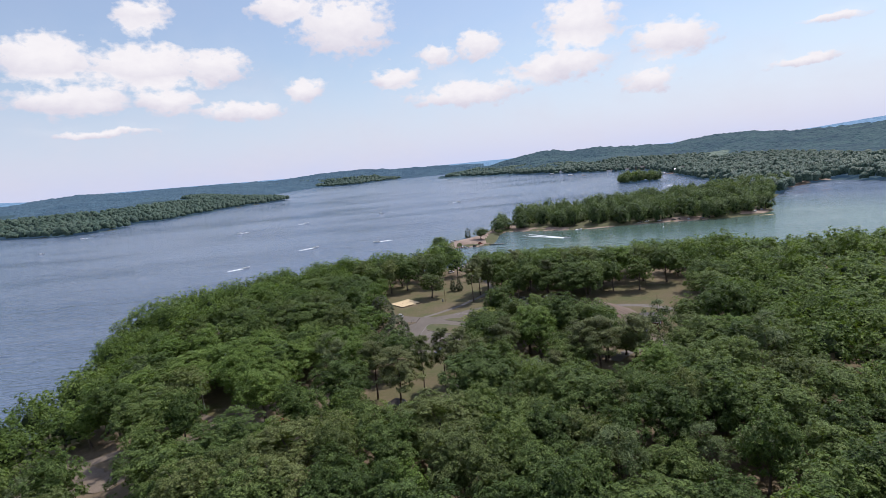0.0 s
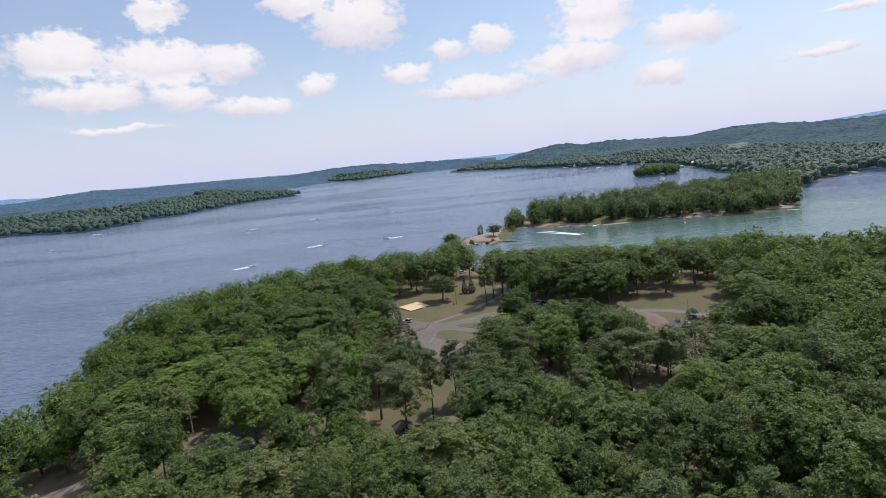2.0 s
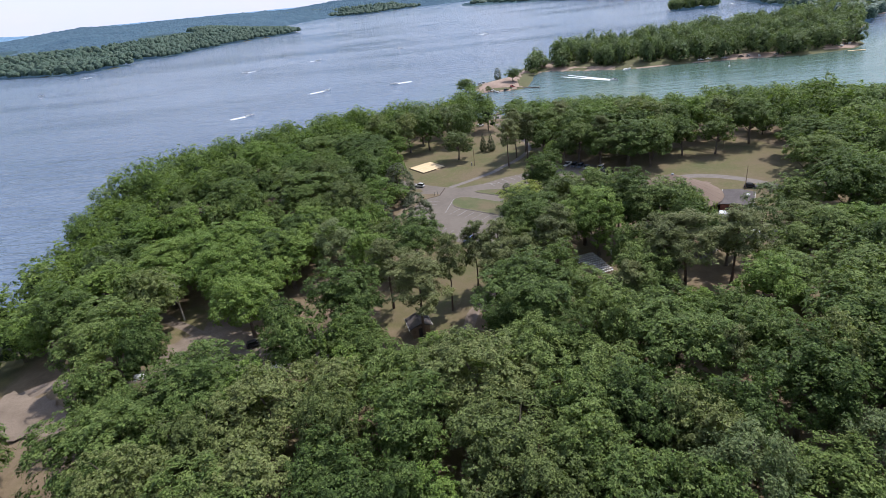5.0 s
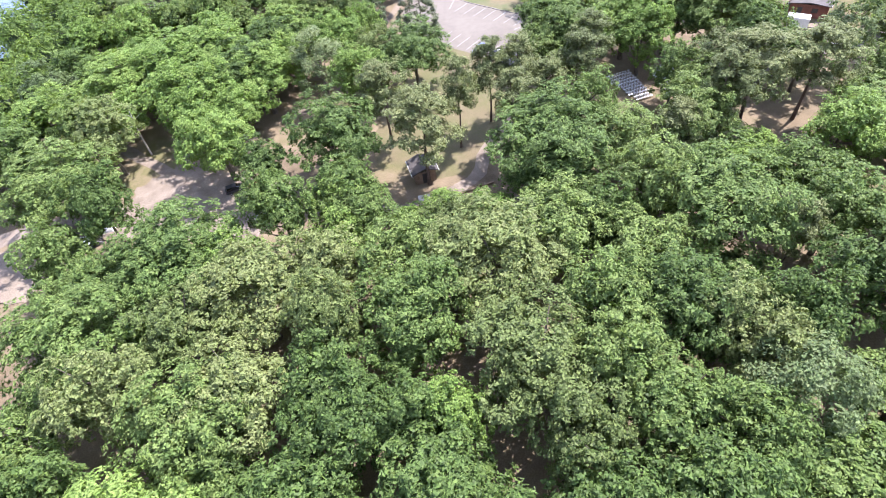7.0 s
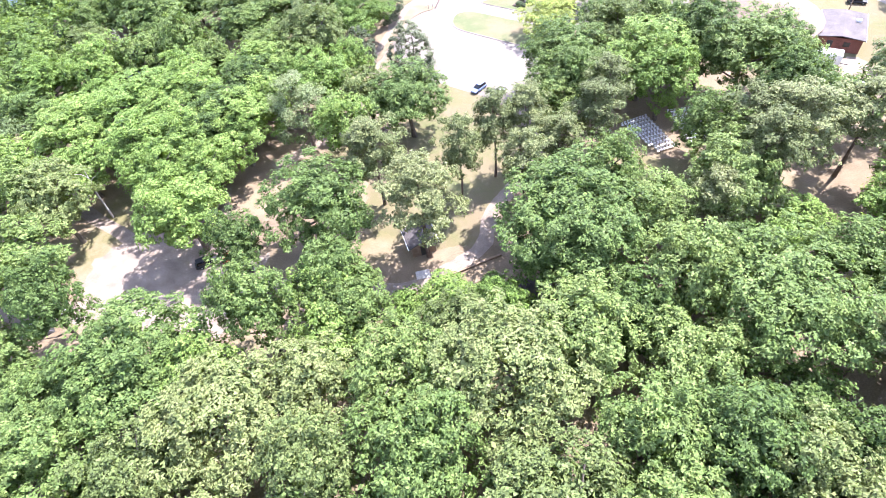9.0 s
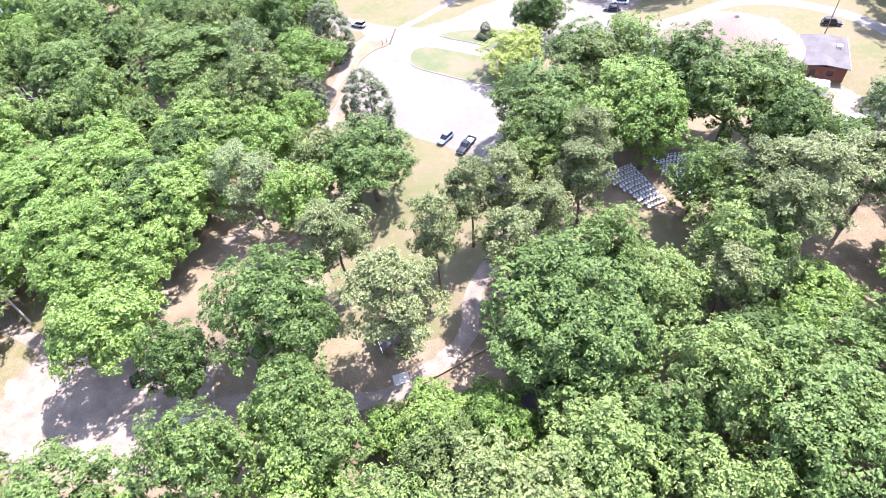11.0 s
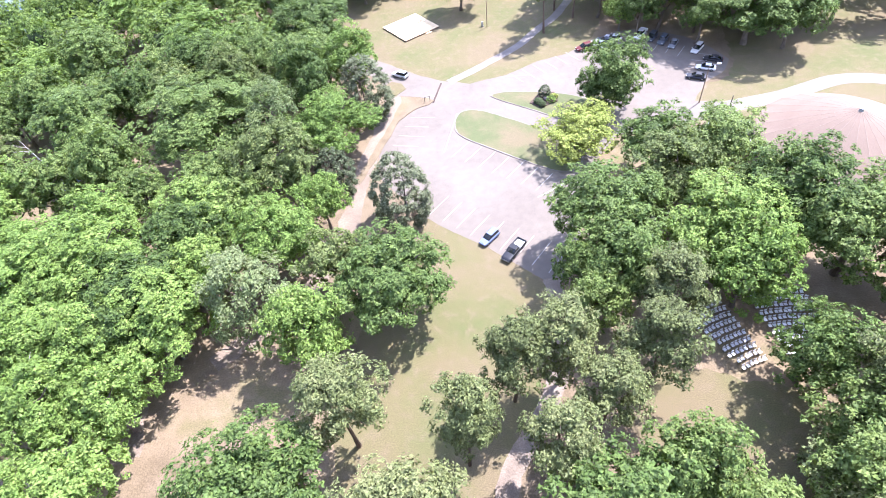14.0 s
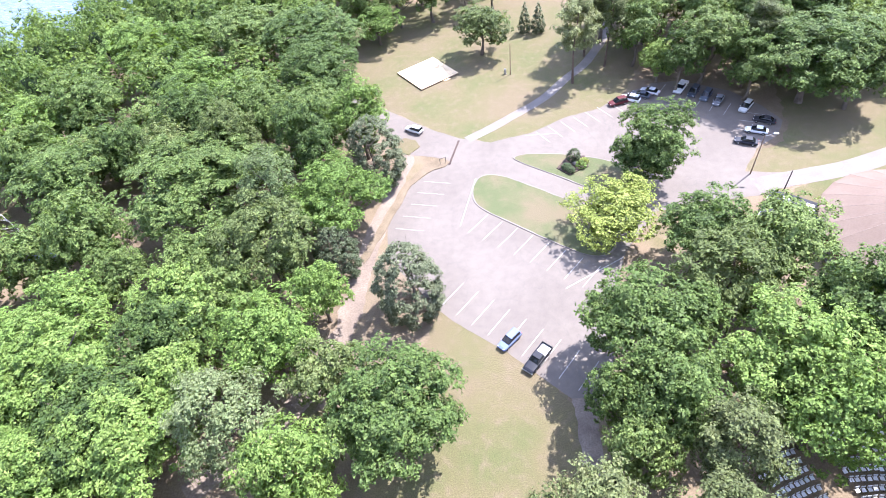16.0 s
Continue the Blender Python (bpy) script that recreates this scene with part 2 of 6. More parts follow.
PINE_BARK = surface("pine_bark", (0.070, 0.048, 0.036), (0.150, 0.105, 0.078), 1.5, 14, 0.95, depth=0.04)

# ground: leaf litter and bare soil, sand at the water's edge
GROUND, nt, b = shader("ground", 0.95)
pos = nt.nodes.new("ShaderNodeNewGeometry").outputs["Position"]
g1, g2, g3 = tex(nt, 0.06, 5, vec=pos), tex(nt, 0.45, 5, vec=pos), tex(nt, 5.0, 4, vec=pos)
soil = ramp(nt, g1, (0.35, (0.122, 0.092, 0.058)), (0.52, (0.188, 0.144, 0.092)), (0.66, (0.132, 0.120, 0.054)))
soil = blend(nt, calc(nt, "MULTIPLY", calc(nt, "SUBTRACT", g2, 0.45), 2.2, True), soil, (0.232, 0.176, 0.122))
sepz = nt.nodes.new("ShaderNodeSeparateXYZ")
nt.links.new(pos, sepz.inputs[0])
beach = calc(nt, "SUBTRACT", calc(nt, "ADD", sepz.outputs[2], calc(nt, "MULTIPLY", g2, 1.2)), -6.75)
beach = calc(nt, "MULTIPLY", beach, -1.6, True)
bank = calc(nt, "MULTIPLY", calc(nt, "SUBTRACT", -3.2, sepz.outputs[2]), 0.8, True)
soil = blend(nt, calc(nt, "MULTIPLY", bank, 0.75), soil, (0.085, 0.098, 0.042))
soil = blend(nt, beach, soil, (0.36, 0.28, 0.20))
soil = blend(nt, 1.0, soil, ramp(nt, g3, (0.3, (0.72,) * 3), (0.7, (1.25,) * 3)), "MULTIPLY")
nt.links.new(soil, b.inputs["Base Color"])
bump(nt, b, g3, 0.35, 0.06)

LAWN, nt, b = shader("lawn", 0.95)
pos = nt.nodes.new("ShaderNodeNewGeometry").outputs["Position"]
g1, g2, g3 = tex(nt, 0.085, 5, vec=pos), tex(nt, 0.7, 6, vec=pos), tex(nt, 7.0, 4, vec=pos)
grass = ramp(nt, g1, (0.36, (0.146, 0.116, 0.068)), (0.52, (0.130, 0.114, 0.056)), (0.72, (0.094, 0.106, 0.040)))
grass = blend(nt, calc(nt, "MULTIPLY", calc(nt, "SUBTRACT", g2, 0.50), 3.0, True), grass, (0.168, 0.130, 0.086))
grass = blend(nt, 1.0, grass, ramp(nt, g3, (0.3, (0.70,) * 3), (0.7, (1.28,) * 3)), "MULTIPLY")
nt.links.new(grass, b.inputs["Base Color"])
bump(nt, b, g3, 0.25, 0.04)

TURF, nt, b = shader("turf", 0.95)
pos = nt.nodes.new("ShaderNodeNewGeometry").outputs["Position"]
g1, g2, g3 = tex(nt, 0.12, 5, vec=pos), tex(nt, 0.7, 6, vec=pos), tex(nt, 7.0, 4, vec=pos)
grass = ramp(nt, g1, (0.36, (0.146, 0.120, 0.072)), (0.46, (0.120, 0.116, 0.060)), (0.56, (0.094, 0.108, 0.048)))
grass = blend(nt, calc(nt, "MULTIPLY", calc(nt, "SUBTRACT", g2, 0.55), 3.0, True), grass, (0.168, 0.130, 0.086))
grass = blend(nt, 1.0, grass, ramp(nt, g3, (0.3, (0.70,) * 3), (0.7, (1.28,) * 3)), "MULTIPLY")
nt.links.new(grass, b.inputs["Base Color"])
bump(nt, b, g3, 0.25, 0.04)

ASPHALT, nt, b = shader("aged_asphalt", 0.9)
pos = nt.nodes.new("ShaderNodeNewGeometry").outputs["Position"]
g1, g2, g3 = tex(nt, 0.10, 6, vec=pos), tex(nt, 0.8, 6, vec=pos), tex(nt, 22.0, 3, vec=pos)
road_c = ramp(nt, g1, (0.35, (0.152, 0.130, 0.110)), (0.65, (0.176, 0.152, 0.129)))
road_c = blend(nt, 1.0, road_c, ramp(nt, g2, (0.35, (0.95,) * 3), (0.62, (1.03,) * 3)), "MULTIPLY")
crack = nt.nodes.new("ShaderNodeTexVoronoi")
crack.feature = "DISTANCE_TO_EDGE"
crack.inputs["Scale"].default_value = 0.16
warp_v = nt.nodes.new("ShaderNodeVectorMath")
warp_v.operation = "MULTIPLY_ADD"
wobble = nt.nodes.new("ShaderNodeTexNoise")
wobble.inputs["Scale"].default_value = 0.5
nt.links.new(pos, wobble.inputs["Vector"])
nt.links.new(wobble.outputs["Color"], warp_v.inputs[0])
warp_v.inputs[1].default_value = (3, 3, 0)
nt.links.new(pos, warp_v.inputs[2])
nt.links.new(warp_v.outputs[0], crack.inputs["Vector"])
line = calc(nt, "SUBTRACT", 1.0, calc(nt, "MULTIPLY", crack.outputs["Distance"], 90.0, True), True)
road_c = blend(nt, calc(nt, "MULTIPLY", line, 0.28), road_c, (0.11, 0.10, 0.09))
road_c = blend(nt, 1.0, road_c, ramp(nt, g3, (0.3, (0.86,) * 3), (0.7, (1.12,) * 3)), "MULTIPLY")
nt.links.new(road_c, b.inputs["Base Color"])
bump(nt, b, g3, 0.4, 0.01)

GRAVEL = surface("pale_gravel", (0.158, 0.124, 0.097), (0.250, 0.204, 0.164), 0.45, 6, 0.95, depth=0.04, kind="Position")
DIRT = surface("bare_dirt", (0.160, 0.125, 0.095), (0.246, 0.196, 0.152), 0.22, 4, 0.95, depth=0.05, kind="Position")
CONCRETE = surface("concrete", (0.168, 0.148, 0.130), (0.212, 0.188, 0.168), 0.5, 9, 0.9, kind="Position")
DRY_GRASS = surface("dry_grass", (0.140, 0.108, 0.068), (0.200, 0.156, 0.104), 0.4, 6, 0.95, depth=0.06, kind="Position")
MULCH = surface("mulch", (0.05, 0.035, 0.03), (0.10, 0.07, 0.055), 1.0, 9, 0.95, depth=0.06, kind="Position")
STRIPE = surface("worn_white_paint", (0.25, 0.235, 0.225), (0.42, 0.405, 0.39), 1.2, 12, 0.7, kind="Position")
BEACH = surface("beach_sand", (0.25, 0.178, 0.138), (0.36, 0.275, 0.222), 0.12, 2.0, 0.95, kind="Position")
PALE_SLAB = surface("pale_slab", (0.38, 0.35, 0.32), (0.46, 0.43, 0.39), 0.8, 9, 0.9)
DEAD_WOOD = surface("bleached_wood", (0.30, 0.28, 0.25), (0.42, 0.39, 0.35), 1.5, 14, 0.9)
BLUE_TARP = surface("blue_tarpaulin", (0.28, 0.36, 0.50), (0.42, 0.50, 0.62), 1.2, 14, 0.6)
SAND = surface("pale_sand", (0.60, 0.46, 0.27), (0.72, 0.57, 0.36), 0.6, 12, 0.9)
TIMBER = surface("weathered_timber", (0.15, 0.10, 0.065), (0.27, 0.20, 0.14), 1.5, 20, 0.85)
SHINGLE_TAN = surface("tan_shingles", (0.164, 0.118, 0.090), (0.200, 0.150, 0.116), 0.3, 5, 0.9, vary=0.1)
SHINGLE_GREY = surface("grey_shingles", (0.078, 0.068, 0.066), (0.125, 0.110, 0.106), 0.5, 7, 0.9)
BRICK = surface("red_brown_brick", (0.135, 0.055, 0.040), (0.210, 0.085, 0.060), 1.0, 9, 0.9)
WHITE = paint("white_paint", (0.78, 0.78, 0.76), 0.5)
METAL_DARK = paint("dark_metal", (0.045, 0.042, 0.040), 0.5, 0.3)
METAL_GREY = paint("galvanised_metal", (0.42, 0.43, 0.44), 0.45, 0.7)
GLASS_DARK = paint("dark_glass", (0.012, 0.014, 0.016), 0.06)
RUBBER = paint("rubber", (0.02, 0.02, 0.02), 0.9)
LAMP_RED = paint("red_lamp", (0.35, 0.02, 0.02), 0.3)
LAMP_CLEAR = paint("clear_lamp", (0.7, 0.7, 0.7), 0.2)
CHAIR_WHITE = paint("white_plastic", (0.76, 0.76, 0.78), 0.45)
HULL = paint("white_hull", (0.72, 0.72, 0.72), 0.3)
FOAM = surface("foam", (0.60, 0.65, 0.68), (0.82, 0.85, 0.86), 0.4, 2.5, 0.9, kind="Position")

WATER, nt, b = shader("lake_water", 0.12)
pos = nt.nodes.new("ShaderNodeNewGeometry").outputs["Position"]


def waves(long_, short, detail):
    mp = nt.nodes.new("ShaderNodeMapping")
    mp.inputs["Rotation"].default_value = (0, 0, radians(-24))
    mp.inputs["Scale"].default_value = (1 / long_, 1 / short, 0.1)
    nt.links.new(pos, mp.inputs["Vector"])
    return tex(nt, 1.0, detail, vec=mp.outputs[0], rough=0.6)


swell, chop, gust = waves(40, 7, 3), waves(7, 2.2, 3), waves(420, 130, 4)
w2 = tex(nt, 0.0045, 4, vec=pos)
deep = ramp(nt, w2, (0.35, (0.118, 0.164, 0.238)), (0.65, (0.142, 0.192, 0.268)))
shore = nt.nodes.new("ShaderNodeVectorMath")      # the sheltered bay is shallower and greener
shore.operation = "DISTANCE"
shore.inputs[1].default_value = (200, 400, LAKE_Z)
nt.links.new(pos, shore.inputs[0])
bay = calc(nt, "MULTIPLY", calc(nt, "SUBTRACT", 270.0, shore.outputs["Value"]), 1 / 140.0, True)
deep = blend(nt, bay, deep, (0.088, 0.146, 0.120))
nt.links.new(deep, b.inputs["Base Color"])
nt.links.new(ramp(nt, gust, (0.35, (0.06,) * 3), (0.65, (0.22,) * 3)), b.inputs["Roughness"])
b.inputs["IOR"].default_value = 1.333
b.inputs["Specular IOR Level"].default_value = 0.5
calm = calc(nt, "SUBTRACT", 1.0, calc(nt, "MULTIPLY", bay, 0.8))
bump(nt, b, calc(nt, "MULTIPLY", calc(nt, "ADD", swell, calc(nt, "MULTIPLY", chop, 0.35)), calm), 1.0, 3.2)

# distance: wooded hills; haze of miles of summer air painted as bluish colour and emission
def distance(name, c1, c2, haze_glow, crowns=12.0):
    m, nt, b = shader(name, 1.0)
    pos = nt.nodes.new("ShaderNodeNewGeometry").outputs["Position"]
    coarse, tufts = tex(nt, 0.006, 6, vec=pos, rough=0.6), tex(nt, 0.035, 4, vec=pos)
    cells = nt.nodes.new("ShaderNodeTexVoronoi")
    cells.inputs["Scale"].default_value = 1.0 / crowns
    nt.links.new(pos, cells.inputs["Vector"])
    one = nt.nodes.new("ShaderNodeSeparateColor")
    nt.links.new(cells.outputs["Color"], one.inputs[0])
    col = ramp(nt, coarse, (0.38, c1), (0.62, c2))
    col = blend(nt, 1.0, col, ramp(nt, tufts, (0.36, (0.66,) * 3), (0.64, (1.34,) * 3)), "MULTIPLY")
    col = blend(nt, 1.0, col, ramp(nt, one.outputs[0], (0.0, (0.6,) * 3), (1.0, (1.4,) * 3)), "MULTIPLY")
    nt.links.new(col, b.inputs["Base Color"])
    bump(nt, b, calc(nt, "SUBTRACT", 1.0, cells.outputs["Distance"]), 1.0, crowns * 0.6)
    # the air's haze as a faint blue emission; the hills give no light
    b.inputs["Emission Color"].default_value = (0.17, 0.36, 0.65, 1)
    b.inputs["Emission Strength"].default_value = haze_glow
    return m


HILLS = distance("hazy_wooded_hills", (0.014, 0.032, 0.024), (0.034, 0.060, 0.040), 0.15)
nt = HILLS.node_tree                   # one open hayfield on the slope
mp = nt.nodes.new("ShaderNodeMapping")
mp.vector_type = "TEXTURE"
mp.inputs["Location"].default_value, mp.inputs["Rotation"].default_value, mp.inputs["Scale"].default_value = (745, 1630, 0), (0, 0, radians(48)), (105, 46, 1e6)
nt.links.new(nt.nodes.new("ShaderNodeNewGeometry").outputs["Position"], mp.inputs["Vector"])
away_f = nt.nodes.new("ShaderNodeVectorMath")
away_f.operation = "LENGTH"
nt.links.new(mp.outputs[0], away_f.inputs[0])
hay = calc(nt, "MULTIPLY", calc(nt, "SUBTRACT", 1.05, away_f.outputs["Value"]), 6.0, True)
b = nt.nodes["Principled BSDF"]
nt.links.new(blend(nt, hay, b.inputs["Base Color"].links[0].from_socket, (0.135, 0.160, 0.085)), b.inputs["Base Color"])
RIDGE = distance("hazy_distant_ridge", (0.022, 0.042, 0.050), (0.040, 0.066, 0.070), 0.22)
FAR_RIDGE = distance("hazy_far_ridge", (0.080, 0.120, 0.150), (0.100, 0.140, 0.165), 0.62)


# ---- mesh helpers ----
def mesh_of(name, verts, faces, mats, index=None, smooth=False):
    me = bpy.data.meshes.new(name)
    me.from_pydata(verts, [], faces)
    for m in mats if isinstance(mats, (list, tuple)) else [mats]:
        me.materials.append(m)
    if index is not None:
        me.polygons.foreach_set("material_index", index)
    if smooth:
        me.polygons.foreach_set("use_smooth", [True] * len(me.polygons))
    me.update()
    return me


def part(name, bm, material, parent, label="", smooth=False):
    me = bpy.data.meshes.new(name)
    bm.to_mesh(me)
    bm.free()
    me.materials.append(material)
    if smooth:
        me.polygons.foreach_set("use_smooth", [True] * len(me.polygons))
    ob = new(name, me)
    ob.parent = parent
    if label:
        tagged(ob, label)
    return ob


def shared(name, me, parent, m=None, label=""):
    ob = new(name, me)
    ob.parent = parent
    if m is not None:
        ob.matrix_basis = m
    if label:
        tagged(ob, label)
    return ob


def thing(name, m, label, category, group="", kind=""):
    return_ob = new(name)
    return_ob.matrix_basis = m
    return_ob.empty_display_size = 0.5
    return tagged(return_ob, label, category, group, kind)


def box(sx, sy, sz, at=(0, 0, 0), bevel=0.0, turn=0.0, bm=None, taper=1.0):
    """A box that stands on at; taper narrows its top."""
    bm = bm or bmesh.new()
    made = bmesh.ops.create_cube(bm, size=1.0)["verts"]
    for v in made:
        k = taper if v.co.z > 0 else 1.0
        v.co = Vector((v.co.x * sx * k, v.co.y * sy * k, (v.co.z + 0.5) * sz))
    if turn:
        bmesh.ops.rotate(bm, verts=made, cent=(0, 0, 0), matrix=Matrix.Rotation(radians(turn), 3, "Z"))
    bmesh.ops.translate(bm, verts=made, vec=at)
    if bevel:
        edges = {e for v in made for e in v.link_edges}
        bmesh.ops.bevel(bm, geom=list(edges), offset=bevel, segments=2, affect="EDGES", profile=0.5)
    return bm


def rod(a, b, r1, r2=None, sides=8, bm=None):
    bm = bm or bmesh.new()
    a, b = Vector(a), Vector(b)
    made = bmesh.ops.create_cone(bm, cap_ends=True, segments=sides, radius1=r1, radius2=r1 if r2 is None else r2, depth=(b - a).length)["verts"]
    turn = (b - a).to_track_quat("Z", "Y").to_matrix().to_4x4()
    bmesh.ops.transform(bm, matrix=Matrix.Translation((a + b) / 2) @ turn, verts=made)
    return bm


def inside(px, py, poly):
    """Signed distance to a polygon, positive inside (arrays)."""
    px, py = np.asarray(px, float), np.asarray(py, float)
    best, odd = np.full(px.shape, 1e12), np.zeros(px.shape, bool)
    for (x1, y1), (x2, y2) in zip(poly, poly[1:] + poly[:1]):
        dx, dy = x2 - x1, y2 - y1
        t = np.clip(((px - x1) * dx + (py - y1) * dy) / (dx * dx + dy * dy), 0, 1)
        best = np.minimum(best, (px - x1 - t * dx) ** 2 + (py - y1 - t * dy) ** 2)
        if dy:
            odd ^= ((y1 > py) != (y2 > py)) & (px < x1 + (py - y1) / dy * dx)
    return np.sqrt(best) * np.where(odd, 1, -1)


def near_line(px, py, pts):
    best = np.full(np.shape(px), 1e12)
    for (x1, y1), (x2, y2) in zip(pts, pts[1:]):
        dx, dy = x2 - x1, y2 - y1
        t = np.clip(((px - x1) * dx + (py - y1) * dy) / (dx * dx + dy * dy), 0, 1)
        best = np.minimum(best, (px - x1 - t * dx) ** 2 + (py - y1 - t * dy) ** 2)
    return np.sqrt(best)


def rough_noise(x, y, size, seed=0.0):
    return np.array([noise.noise((a / size + seed, b_ / size, seed)) for a, b_ in zip(np.ravel(x), np.ravel(y))]).reshape(np.shape(x))


# ---- land and lake ----
LAKE = LAKE_Z
PARK = [(-118, -400), (-118, 40), (-126, 110), (-129, 150), (-136, 185), (-154, 220), (-158, 250), (-140, 284), (-118, 310), (-92, 332), (-60, 338),
        (-30, 352), (-8, 358), (3, 360), (14, 355), (40, 342), (100, 325), (170, 300), (240, 268), (320, 225), (430, 150), (600, 60), (900, -400)]
POINT = [(-12, 470), (-4, 440), (24, 437), (30, 452), (38, 500), (46, 512), (66, 499), (107, 480), (161, 481), (191, 475), (228, 467), (261, 472), (279, 490), (300, 540),
         (345, 600), (412, 687), (489, 720), (497, 655), (640, 640), (900, 700), (1500, 640), (2600, 900), (4800, 1200), (4800, 4900), (1200, 4900),
         (200, 4300), (40, 3500), (-36, 2752), (221, 2237), (356, 1784), (520, 1470), (430, 1000), (405, 800), (330, 690), (150, 625), (70, 592), (34, 545), (22, 505)]
WEST = [(-4900, 500), (-1500, 1000), (-966, 1136), (-738, 1037), (-697, 1156), (-800, 1240), (-690, 1290), (-672, 1600), (-560, 1841), (-720, 2150),
        (-986, 2623), (-1150, 3000), (-946, 3497), (-602, 3204), (-377, 3593), (-240, 4300), (-100, 4900), (-4900, 4900)]
HOUSES = [(336, 1818), (350, 1606), (378, 1535), (404, 1522), (424, 1510), (428, 1440), (446, 1462), (488, 1442), (524, 1390), (476, 1205), (512, 1250), (594, 1236), (810, 1585), (385, 1924), (619, 1859), (452, 1490), (560, 1420),
          (540, 1320), (640, 1300), (700, 1480)]
HAYFIELD = [(690, 1560), (760, 1540), (850, 1660), (800, 1720)]
ISLET = [(306, 1030), (330, 1012), (378, 1016), (390, 1050), (365, 1090), (320, 1080)]


def step(v, lo, hi):
    t = np.clip((v - lo) / (hi - lo), 0, 1)
    return t * t * (3 - 2 * t)


def land(x, y):
    """Height of the ground."""
    x, y = np.asarray(x, float), np.asarray(y, float)
    s1, s2, s3, s4 = (inside(x, y, p) for p in (PARK, POINT, WEST, ISLET))
    s = np.maximum(np.maximum(s1, s2), np.maximum(s3, s4))
    z = np.where(s < 0, LAKE - np.minimum(6, -s * 0.12), LAKE + 0.2 + 2.2 * step(s, 0, 14))
    z = np.where(s1 > 0, LAKE + 0.2 + 6.8 * step(s1, 0, 48), z)
    for cx, cy, rx, ry, h in ((1500, 2700, 900, 800, 66), (2900, 1900, 900, 600, 84), (700, 2800, 420, 520, 40), (1900, 1300, 700, 330, 22), (1000, 1500, 500, 300, 22),
                              (-1800, 2600, 900, 700, 62), (-2900, 2100, 900, 700, 66), (-900, 4300, 800, 500, 58), (-2000, 3900, 1200, 700, 66), (1200, 4200, 900, 500, 88),
                              (-300, 4500, 500, 300, 30)):
        hill = h * np.exp(-((x - cx) / rx) ** 2 - ((y - cy) / ry) ** 2)
        z = z + 0.22 * hill * step(np.maximum(s2, s3), 0, 260)
    z = z + 19 * step(s3, 10, 230) * (1 + 0.7 * step(y, 2400, 3000))
    z = z + 24 * step(s2, 10, 260) * step(y, 1500, 2100)
    return z


n = 301
u = np.linspace(-1, 1, n)
gx = 14 * np.sinh(u * 6.55)
gy = 150 + 14 * np.sinh(u * 6.55)
GX, GY = np.meshgrid(gx, gy)
GZ = land(GX, GY)
far_noise = rough_noise(GX, GY, 260.0) + 0.5 * rough_noise(GX, GY, 90.0, 3.1)
GZ = np.where((GZ > 2.0), GZ + far_noise * np.minimum(14, (GZ - 2) * 0.5), GZ)
verts = np.stack([GX.ravel(), GY.ravel(), GZ.ravel()], 1)
faces = [(j * n + i, j * n + i + 1, (j + 1) * n + i + 1, (j + 1) * n + i) for j in range(n - 1) for i in range(n - 1)]
cx_, cy_ = (GX[:-1, :-1] + GX[1:, 1:]) / 2, (GY[:-1, :-1] + GY[1:, 1:]) / 2
cz_ = (GZ[:-1, :-1] + GZ[1:, 1:]) / 2
dist_ = np.hypot(cx_, cy_)
far_wood = ((dist_ > 700) & (cz_ > LAKE - 1.5)).ravel()
ridge = ((dist_ > 3300) & (cz_ > LAKE + 1.2)).ravel()
# beyond 700 m the ground takes the hills' painted haze
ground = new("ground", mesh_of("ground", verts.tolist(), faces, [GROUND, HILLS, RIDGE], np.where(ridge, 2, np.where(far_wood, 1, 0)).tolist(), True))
tagged(ground, "brown leaf-littered woodland ground sloping to the lake", "ground", kind="structure")

bm = bmesh.new()
bmesh.ops.create_grid(bm, x_segments=24, y_segments=24, size=4950)
lake = new("water", bpy.data.meshes.new("water"))
bm.to_mesh(lake.data)
bm.free()
lake.data.materials.append(WATER)
lake.location = (0, 0, LAKE)
tagged(lake, "wide blue-grey lake with wind ripples", "lake", kind="structure")


def skyline(name, material, d, feet, rows, label, columns=420, bumps=7.0):
    """A far wooded range: slopes that climb from their feet to a crest d metres away. feet and rows: azimuth in degrees and distance or height."""
    vs, fs, deep = [], [], 60
    a0, a1 = rows[0][0], rows[-1][0]
    for i in range(columns):
        a = a0 + (a1 - a0) * i / (columns - 1)
        h = float(np.interp(a, [r[0] for r in rows], [r[1] for r in rows]))
        foot = float(np.interp(a, [r[0] for r in feet], [r[1] for r in feet]))
        a = radians(a)
        for q in range(deep + 1):
            t = q / (deep - 1)
            out_d = foot + (d - foot) * t
            x, y = math.sin(a) * out_d, math.cos(a) * out_d
            fold = 1 + 0.35 * noise.noise((x / 420, y / 420, d)) * (1 - t) * 2
            z = LAKE - 1 + (h - LAKE) * min(1.0, t ** 0.75 * fold if t < 1 else 1.0)
            z += bumps * (0.7 * noise.noise((x / 60, y / 60, 2.0)) + 0.8 * noise.noise((x / 17, y / 17, 7.0))) * min(1, t * 4)
            if q == deep:
                z = LAKE - 2
            vs.append((x, y, z))
        if i:
            k = deep + 1
            fs += [(k * (i - 1) + q, k * i + q, k * i + q + 1, k * (i - 1) + q + 1) for q in range(deep)]
    ob = new(name, mesh_of(name, vs, fs, material))
    return tagged(ob, label, "hills", kind="structure")


